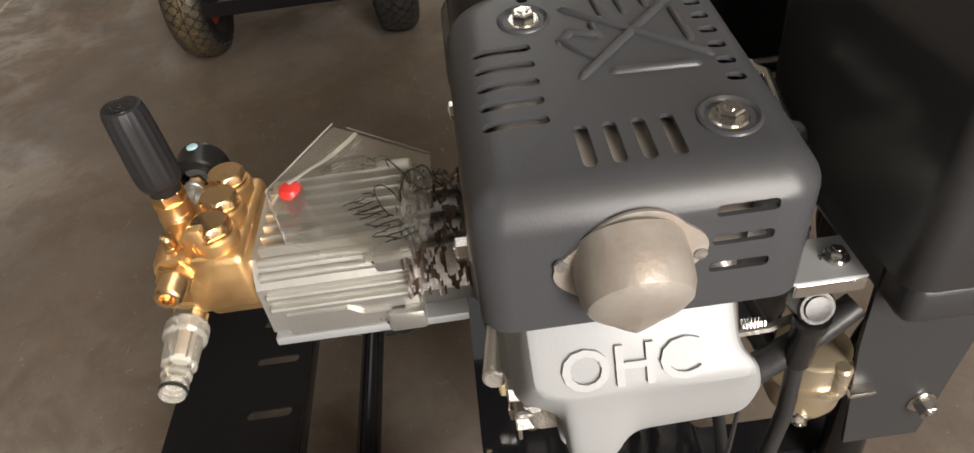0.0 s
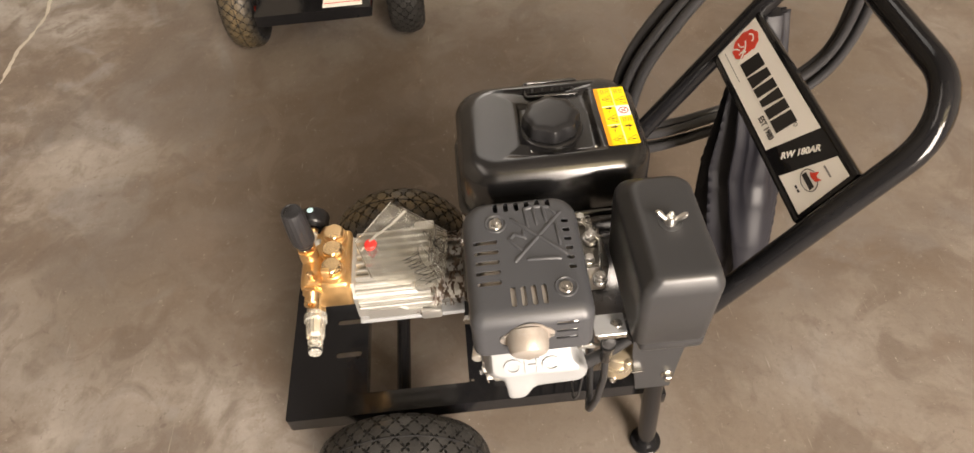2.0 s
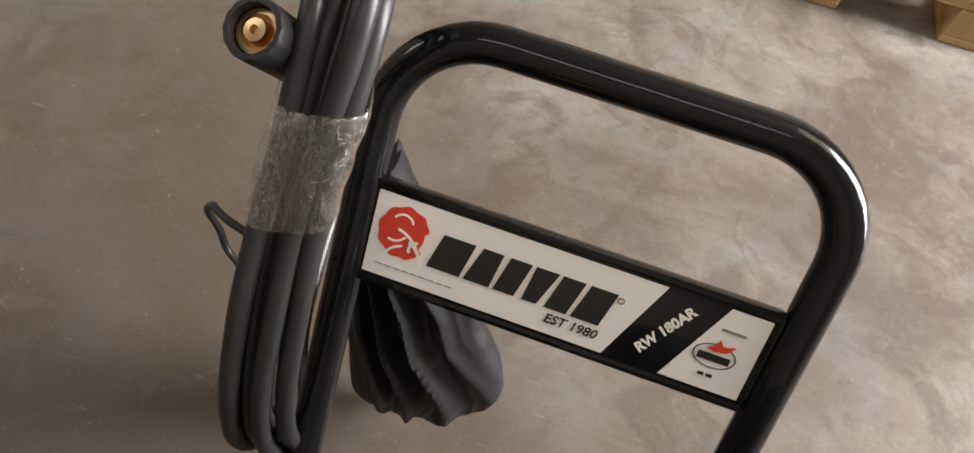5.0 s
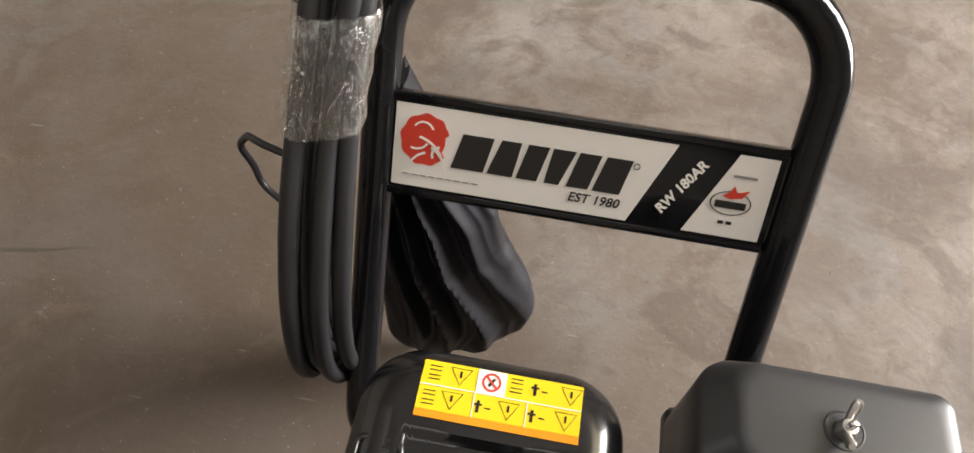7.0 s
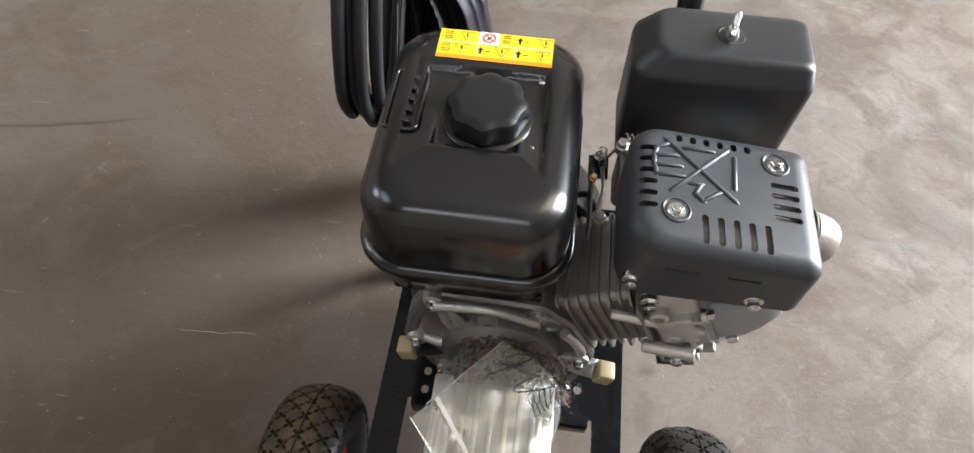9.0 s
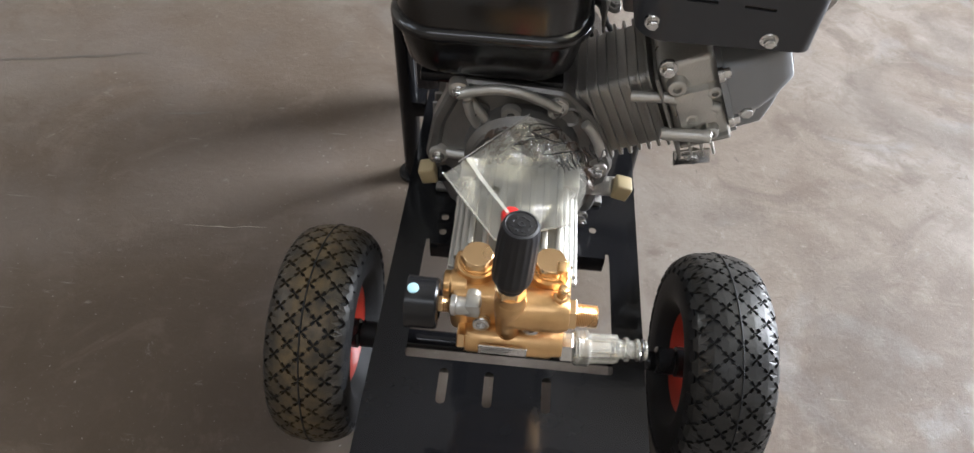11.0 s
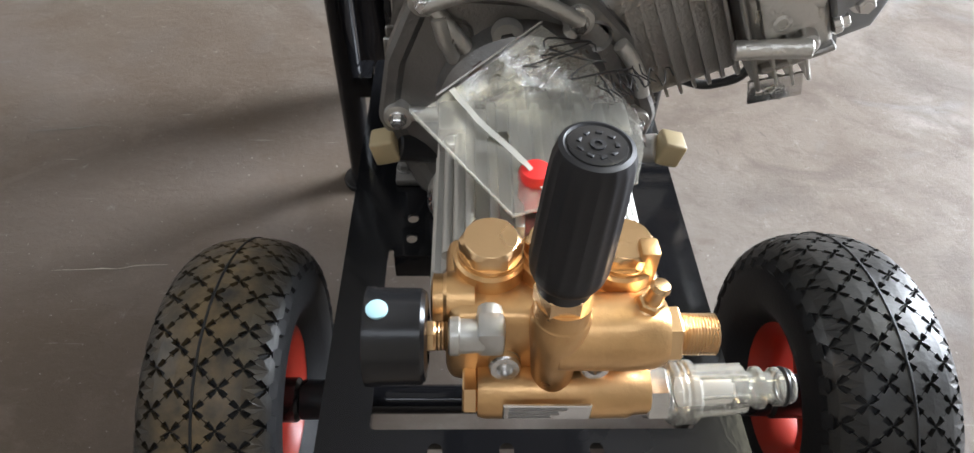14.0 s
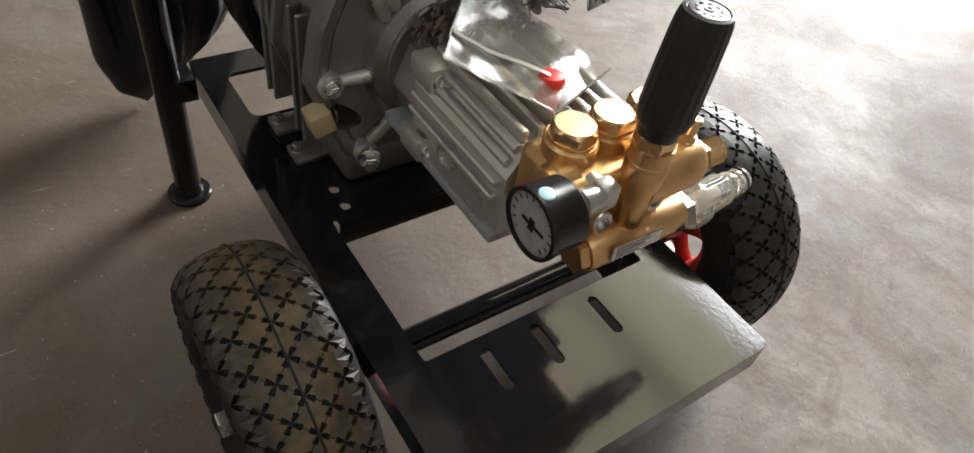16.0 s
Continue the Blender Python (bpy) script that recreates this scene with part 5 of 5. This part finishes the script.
    part("nipple", merge(hexrod((-0.069, -0.252, 0.393), (-0.064, -0.252, 0.393), 0.0080), lathe((-0.0645, -0.252, 0.393), (1, 0, 0), [(0.0009 * k, 0.0066 if k % 2 else 0.0072) for k in range(9)], 20)), BRASSM, g)
    part("elbow", merge(lathe((-0.058, -0.252, 0.393), (1, 0, 0), [(0, 0.0082), (0.001, 0.0096), (0.005, 0.0096), (0.006, 0.0086), (0.016, 0.0082), (0.018, 0.0070)], 24), box(-0.0440, -0.0305, -0.2590, -0.2440, 0.3845, 0.4030, 0.0025, 2), rod((-0.0375, -0.2515, 0.393), (-0.0375, -0.236, 0.393), 0.0078, 20)), PUMP, g, "nickel-plated elbow fitting")
    # inlet filter
    fa = (1, 0.06, 0.0)
    f = part("inlet_filter", lathe((0.060, -0.252, 0.338), fa, [(0, 0.0150), (0.002, 0.0172), (0.0045, 0.0178), (0.0060, 0.0168), (0.0075, 0.0178), (0.0095, 0.0168), (0.0110, 0.0178), (0.0145, 0.0176), (0.017, 0.0142), (0.026, 0.0138), (0.043, 0.0134), (0.0445, 0.0100), (0.049, 0.0094), (0.0505, 0.0118), (0.0535, 0.0118), (0.0545, 0.0088), (0.0600, 0.0086), (0.0612, 0.0108), (0.0640, 0.0108), (0.0650, 0.0090), (0.0680, 0.0090), (0.0695, 0.0102), (0.0710, 0.0096), (0.0712, 0.0060)], 32), CLEAR, washer, "clear plastic inlet filter with a white mesh")
    part("filter_mesh", lathe((0.068, -0.2515, 0.338), fa, [(0, 0.0080), (0.028, 0.0076), (0.029, 0.004)], 24), WHITE, f)
    for k in range(8):
        q = 2 * math.pi * k / 8
        part("cage_rib", sweep([V(0.0770, -0.2510 + 0.0140 * math.cos(q), 0.338 + 0.0140 * math.sin(q)), V(0.1020, -0.2495 + 0.0134 * math.cos(q), 0.338 + 0.0134 * math.sin(q))], 0.0011, 6), CLEAR, f)
    part("seal_ring", sweep([V(0.1265, -0.2480 + 0.0098 * math.cos(q), 0.338 + 0.0098 * math.sin(q)) for q in [2 * math.pi * i / 24 for i in range(24)]], 0.0014, 6, cyclic=True), HOSE, f)
    part("union_nut", hexrod((0.048, -0.252, 0.3375), (0.060, -0.252, 0.338), 0.0152), STEEL, f, "nickel hexagon union nut")


chassis()
handle()
wheel(-0.229, -1)
wheel(0.252, 1, 0.004)
tank()
guard()
engine()
intake()
pump()

# ---- the second machine ----
second = copy_thing(washer, pose(-1.385, -0.385, 0, 0, 0, 90))
tagged(second, "black pressure washer with red-rimmed tyres parked on the concrete")
m2 = box(0.03, 0.14, -0.318, -0.262, DECK + 0.0006, DECK + 0.0012, 0)
lab2 = part("instruction_label", m2, WHITE, second, "white printed instruction label")
part("label_strip", box(0.034, 0.136, -0.3, -0.297, DECK + 0.0014, DECK + 0.0018, 0), REDINK, lab2)


# ---- hose coil hung on the handle ----
def hose():
    h = thing("hose_coil", "coiled black high-pressure hose hung on the handle, wrapped in clear film", "hose", at=(-0.25, 0.45, 0.36))
    inv = Matrix.Translation((0.25, -0.45, -0.36))
    # one turn, from its lowest near point up the tied side, over the top and down the far side
    loop = [V(*p) for p in ((-0.224, 0.312, 0.376), (-0.223, 0.284, 0.440), (-0.218, 0.296, 0.540), (-0.215, 0.340, 0.628), (-0.210, 0.388, 0.700), (-0.201, 0.425, 0.760), (-0.201, 0.475, 0.806), (-0.228, 0.560, 0.800),
                            (-0.270, 0.650, 0.700), (-0.296, 0.690, 0.560), (-0.318, 0.680, 0.430), (-0.322, 0.590, 0.345), (-0.290, 0.430, 0.322))]
    N = len(loop)
    def along(u):
        i = int(math.floor(u))
        t = u - i
        p0, p1, p2, p3 = (loop[(i + d) % N] for d in (-1, 0, 1, 2))
        return 0.5 * (2 * p1 + (p2 - p0) * t + (2 * p0 - 5 * p1 + 4 * p2 - p3) * t * t + (3 * p1 - p0 - 3 * p2 + p3) * t ** 3)
    nrm, mid = V(0.96, 0.28, 0), V(-0.26, 0.48, 0.57)
    offs, grow = (-0.022, -0.007, 0.007, 0.021, 0.001, -0.012), (0.004, -0.004, 0.012, 0.0, -0.018, -0.014)
    turns, steps = 5, 78
    sm = []
    for i in range(turns * steps + 1):
        k = i / steps
        q = min(int(k), turns - 1)
        f = k - q
        w = max(0.0, min(1.0, (f - 0.50) / 0.35))
        off, gr = offs[q] + (offs[q + 1] - offs[q]) * w, grow[q] + (grow[q + 1] - grow[q]) * w
        p = along(f * N)
        out = (p - mid).normalized()
        tied = max(0.0, 1 - abs(p.z - 0.72) / 0.10) if p.y < 0.5 else 0.0
        low = max(0.0, min(1.0, (0.50 - p.z) / 0.12))
        sm.append(p + nrm * (off * (1 - 0.12 * tied) + 0.003 * math.sin(7 * f + 2.3 * q)) + out * (gr * (1 - 0.7 * tied) + 0.004 * math.sin(9 * f + 1.7 * q)) + V(0, 0, -0.45 * off * low))
    part("hose", moved(sweep(sm, 0.0086, 14), inv), HOSE, h, "black rubber hose")
    e0, e1 = V(-0.2455, 0.428, 0.799), V(-0.236, 0.464, 0.745)
    ax = (e0 - e1).normalized()
    part("coupling", moved(lathe(e1, ax, [(-0.03, 0.009), (-0.01, 0.0125), (0.0, 0.0175), (0.006, 0.0198), (0.064, 0.0206), (0.067, 0.0198), (0.0672, 0.0162), (0.055, 0.0156)], 48, lambda a, hh: 1 + 0.018 * math.cos(14 * a), ends=False), inv), KNOB, h, "black hose coupling sleeve")
    part("coupling_insert", moved(lathe(e1, ax, [(0.045, 0.0154), (0.060, 0.0150), (0.0605, 0.0114), (0.054, 0.0108), (0.0545, 0.0084), (0.064, 0.0075), (0.0645, 0.003), (0.06, 0.0024)], 28), inv), BRASSM, h, "brass coupling insert")
    ring = []
    sd = V(0.958, 0.285, 0)
    for j in range(25):
        zc = 0.690 + 0.074 * j / 24
        u = min((3 + 0.02 * w for w in range(150)), key=lambda w: abs(along(w).z - zc))
        nn = V(-sd.y, sd.x, 0)
        mid, hs, hn = along(u), 0.0305 + 0.001 * math.sin(j * 0.7), 0.0215
        wrap = []
        for i in range(120):
            q = 2 * math.pi * i / 120
            cr = 1 + 0.02 * noise.noise(V(j * 0.4, q * 4, 1)) + 0.07 * abs(noise.noise(V(j * 0.22, q * 9, 5))) + 0.06 * abs(noise.noise(V(j * 0.5 + q * 3, q * 14, 8)))
            wrap.append(mid + sd * (hs * cr * math.copysign(abs(math.cos(q)) ** 0.6, math.cos(q))) + nn * (hn * cr * math.copysign(abs(math.sin(q)) ** 0.6, math.sin(q))))
        ring.append(wrap)
    part("film_wrap", moved(loft(ring, ends=False), inv), FILM, h, "clear plastic film wrap")
    cord = [V(-0.262 - 0.034 * math.sin(math.pi * q / 20) - 0.002 * math.sin(q * 0.9), 0.372 + 0.020 * math.sin(math.pi * q / 20), 0.612 + 0.044 * math.cos(math.pi * q / 20)) for q in range(21)]
    part("tie_cord", moved(sweep([V(-0.235, 0.365, 0.655)] + cord + [V(-0.235, 0.362, 0.585)], 0.0032, 8), inv), HOSE, h, "black tie cord")


hose()


# ---- black cloth bag hung behind the handle ----
def cloth_bag():
    b = thing("cloth_bag", "black nylon bag hanging in folds behind the handle", "bag", at=(-0.1, 0.45, 0.12))
    inv = Matrix.Translation((0.1, -0.45, -0.12))
    rings = []
    M = 110
    right = ((0.64, -0.172), (0.60, -0.158), (0.51, -0.118), (0.434, -0.084), (0.37, -0.074), (0.333, -0.058), (0.25, -0.030), (0.20, -0.022), (0.15, -0.030), (0.10, -0.060), (0.06, -0.100), (0.04, -0.13))
    left = ((0.64, -0.200), (0.55, -0.215), (0.30, -0.234), (0.12, -0.240), (0.07, -0.225), (0.04, -0.19))

    def edge(table, z):
        for (za, xa), (zb, xb) in zip(table, table[1:]):
            if z >= zb:
                t = (za - z) / (za - zb)
                return xa + (xb - xa) * (t * t * (3 - 2 * t) * 0.4 + t * 0.6)
        return table[-1][1]

    crest = lambda p: 1.15 - 2 * math.sqrt(math.sin(p) ** 2 + 0.02)
    for j in range(M + 1):
        k = j / M
        z = 0.640 - 0.60 * k
        xl, xr = edge(left, z), edge(right, z)
        cx, w, cy = (xl + xr) / 2, (xr - xl) / 2, 0.482 + 0.006 * k
        d = (0.020 + 0.026 * min(1.0, k * 2.2)) * math.sqrt(max(0.04, 1 - max(0.0, (k - 0.85) / 0.15) ** 2))
        ring = []
        for i in range(240):
            a = 2 * math.pi * i / 240
            x, sy = math.cos(a), math.sin(a)
            drift = x - 0.75 * k + 0.07 * noise.noise(V(x * 1.3, k * 2.2, 4 + sy))
            f = 0.80 * crest(6.4 * drift + 0.4) + 0.22 * crest(14.3 * drift + 1.3 + 0.8 * noise.noise(V(x, k * 2, 9))) + 0.12 * noise.noise(V(x * 2.0, k * 3.2, 2))
            f *= 1 - max(0.0, (k - 0.75) / 0.25)
            depth = d * math.copysign(abs(sy) ** 0.8, sy) * (1 + 0.55 * f * abs(sy) ** 0.6)
            ring.append(V(cx + w * x, cy + depth, z + 0.03 * k * x))
        rings.append(ring)
    part("pouch", moved(loft(rings), inv), FABRIC, b, "folded black nylon", angle=70)
    part("toggle", moved(rod((-0.046, 0.488, 0.255), (-0.033, 0.490, 0.251), 0.004, 10), inv), CAP, b)


cloth_bag()


# ---- clear bag of small fittings lying on the pump ----
def parts_bag():
    b = thing("parts_bag", "crumpled clear plastic bag with dark packing on the pump", "plastic bag", at=(-0.02, -0.1, 0.392))
    inv = Matrix.Translation((0.02, 0.1, -0.392))
    A, B, C, D = V(-0.081, -0.120, 0.424), V(0.000, -0.032, 0.432), V(0.050, -0.152, 0.400), V(-0.024, -0.180, 0.400)
    n = 44
    def crease(u, v, seed):
        tot = 0.0
        for q in range(9):
            a = 2.4 * q + seed
            d = (u - 0.5) * math.cos(a) + (v - 0.5) * math.sin(a) - 0.36 * math.sin(3.1 * q + seed)
            tot += 0.026 * abs(d) * (1 if q % 2 else -1)
        return tot
    def sheet(lift, seed):
        bm = bmesh.new()
        g = []
        for i in range(n + 1):
            row = []
            for j in range(n + 1):
                u, v = i / n, j / n
                p = A.lerp(B, u).lerp(D.lerp(C, u), v)
                p = p + (V(0.064, -0.058, 0.385) - (B + C) / 2) * (math.sin(math.pi * v) * u * u)
                bulge = math.sin(math.pi * u) * math.sin(math.pi * v)
                rough = 0.3 + 0.9 * u
                cr = crease(u, v, seed) * (0.15 + 0.85 * bulge) + 0.0040 * rough * (abs(noise.noise(V(u * 4, v * 3.5, seed))) + 0.2 * abs(noise.noise(V(u * 11, v * 9, seed + 4))) * (u > 0.7))
                row.append(bm.verts.new(p + V(0, 0, 0.002 + lift * bulge + cr)))
            g.append(row)
        for i in range(n):
            for j in range(n):
                if (i - 12) ** 2 / 9 + (j - 19) ** 2 / 5 < 1.0 and lift > 0.005:
                    continue
                bm.faces.new((g[i][j], g[i + 1][j], g[i + 1][j + 1], g[i][j + 1]))
        return bm
    part("film", moved(merge(sheet(0.009, 1.3), sheet(0.001, 7.7)), inv), BAGFILM, b, "crumpled clear film", angle=60)
    for a, c in ((C, D), (D, A)):
        part("seam", moved(sweep([a.lerp(c, k / 10) + V(0, 0, 0.0025) for k in range(11)], 0.0009, 6), inv), CLEAR, b)
    seam = [A.lerp(B, k / 12) + V(0, 0, 0.003) for k in range(2, 13)]
    part("zip_seal", moved(sweep(seam, 0.0007, 6), inv), GREYINK, b, "dark zip seal line")
    band = []
    for q in (-1, 1):
        row = []
        for k in range(15):
            u, v = 0.27 + 0.04 * k / 14 + q * 0.020, 0.01 + 0.97 * k / 14
            bulge = math.sin(math.pi * u) * math.sin(math.pi * v)
            row.append(A.lerp(B, u).lerp(D.lerp(C, u), v) + V(0, 0, 0.0035 + 0.009 * bulge + crease(u, v, 1.3) * (0.15 + 0.85 * bulge) + 0.0015))
        band.append(row)
    part("zip_band", moved(loft([[p, p2, p2 - V(0, 0, 0.0006), p - V(0, 0, 0.0006)] for p, p2 in zip(*band)]), inv), ZIPFILM, b, "milky zip band of the bag", angle=60)
    rng = random.Random(12)
    # hatched black print on the film
    for k in range(9):
        o = V(0.040 + 0.0042 * k, -0.104 + 0.0048 * k, 0.424 - 0.0016 * k)
        pts = [o + V(-0.007 * q / 5 + 0.0012 * math.sin(q + k), 0.019 * q / 5 + 0.001 * math.cos(2 * q + k), 0.0012 * math.sin(q * 1.1 + k)) for q in range(6)]
        part("print_stroke", moved(sweep(pts, 0.00055, 5), inv), INK, b, "black hatched print")
    for k in range(4):
        o = V(0.030 + 0.014 * k, -0.088 + 0.006 * k, 0.426 - 0.002 * k)
        pts = [o + V(0.012 * q / 8, 0.010 * math.sin(q * 0.8 + k), 0.001 * math.sin(2 * q)) for q in range(9)]
        part("print_stroke", moved(sweep(pts, 0.0005, 5), inv), INK, b, "black hatched print")
    # crumpled dark packing inside the bag, torn into a ragged net
    bm = bmesh.new()
    nu, nv = 46, 26
    g = [[bm.verts.new(V(-0.048 + 0.128 * i / nu, -0.066 + 0.054 * j / nv, 0.402 - 0.14 * abs(i / nu - 0.42) ** 2 + 0.010 * noise.noise(V(i * 0.22, j * 0.25, 3)) + 0.006 * abs(noise.noise(V(i * 0.6, j * 0.55, 7)))) + V(0.003 * noise.noise(V(i, j, 1)), 0.003 * noise.noise(V(i, j, 2)), 0)) for j in range(nv + 1)] for i in range(nu + 1)]
    for i in range(nu):
        for j in range(nv):
            if noise.noise(V(i * 0.27, j * 0.33, 11)) + 0.7 * noise.noise(V(i * 0.8, j * 0.9, 5)) > 0.02:
                bm.faces.new((g[i][j], g[i + 1][j], g[i + 1][j + 1], g[i][j + 1]))
    for v in [v for v in bm.verts if not v.link_faces]:
        bm.verts.remove(v)
    part("packing", moved(bm, inv), PACKING, b, "crumpled dark brown packing", angle=40)
    for k in range(4):
        o = V(rng.uniform(0.0, 0.05), rng.uniform(-0.075, -0.035), 0.424)
        pts = [o + V(0.012 * math.cos(q * 0.5 + k) * (1 + 0.1 * q), 0.010 * math.sin(q * 0.45 + 2 * k), 0.002 * math.sin(q)) for q in range(12)]
        part("wire_clip", moved(sweep(pts, 0.0006, 5), inv), INK, b, "thin dark bent wire clip")


parts_bag()


# ---- timber pallet ----
def pallet(x, y, seed):
    """A three-block-wide pallet, its near corner at x, y."""
    p = thing("pallet", "raw pine timber pallet lying on the floor", "pallet", "pallets on the floor", at=(x, y, 0))
    rng = random.Random(seed)
    cols, rows = (0.0, 0.38, 0.76), (0.0, 0.49, 1.0)
    for v in rows:
        for u in cols:
            part("block", box(u, u + 0.115, v + rng.uniform(0, 0.006), v + 0.14, 0.022, 0.100, 0.004, 2), WOOD, p)
        part("stringer_board", box(-0.004, 0.878, v + 0.004, v + 0.134, 0.100, 0.122, 0.003, 1), WOOD, p)
    for u in cols:
        part("bottom_board", box(u, u + 0.115, 0.002, 1.138, 0.0, 0.022, 0.003, 1), WOOD, p)
    for u in (0.0, 0.19, 0.375, 0.565, 0.755):
        part("top_board", box(u, u + 0.12, -0.005 + rng.uniform(0, 0.006), 1.142, 0.122, 0.144, 0.003, 1), WOOD, p)


pallet(-0.003, 1.857, 4)
pallet(-1.16, 1.872, 9)


# ---- cracks and scratches in the floor ----
def floor_mark(path, width, material, label, seed):
    rng = random.Random(seed)
    pts = []
    for a, b in zip(path, path[1:]):
        a, b = Vector(a), Vector(b)
        n = max(2, int((b - a).length / 0.02))
        pts += [a.lerp(b, i / n) for i in range(n)]
    pts.append(Vector(path[-1]))
    bm = bmesh.new()
    prev = None
    for i, p in enumerate(pts):
        d = ((pts[min(i + 1, len(pts) - 1)] - pts[max(i - 1, 0)]).normalized() if len(pts) > 1 else Vector((1, 0)))
        side = Vector((-d.y, d.x))
        q = p + side * (0.010 * noise.noise(V(i * 0.23, seed, 0)) + 0.004 * noise.noise(V(i * 0.9, seed, 3)))
        w = width * (0.35 + 0.9 * rng.random()) * min(1.0, 0.2 + min(i, len(pts) - 1 - i) / 4)
        row = [bm.verts.new((q.x + side.x * w * s, q.y + side.y * w * s, 0.0006)) for s in (-0.5, 0.5)]
        if prev:
            bm.faces.new((prev[0], row[0], row[1], prev[1]))
        prev = row
    return tagged(link("floor_mark", bm, material), label, "floor mark", "marks in the floor", "structure")


PALE = mat("pale_crack_filler", (0.42, 0.38, 0.32), 0.7, bump=0.4, fine=200, vary=0.25)
DARK = mat("dark_scuff", (0.085, 0.072, 0.06), 0.5, bump=0.3, fine=200, vary=0.3)
floor_mark([(-1.95, -1.40), (-1.64, -1.391), (-1.462, -1.366), (-1.311, -1.396), (-1.15, -1.389), (-0.9, -1.46)], 0.013, PALE, "pale filled crack in the concrete floor", 3)
floor_mark([(-1.12, 0.487), (-0.949, 0.527), (-0.80, 0.562)], 0.007, DARK, "dark scuff on the concrete floor", 5)
floor_mark([(-0.70, 0.380), (-0.585, 0.397)], 0.007, DARK, "dark scuff on the concrete floor", 8)
floor_mark([(-0.56, 0.112), (-0.42, 0.120)], 0.0014, PALE, "pale scratch on the concrete floor", 9)
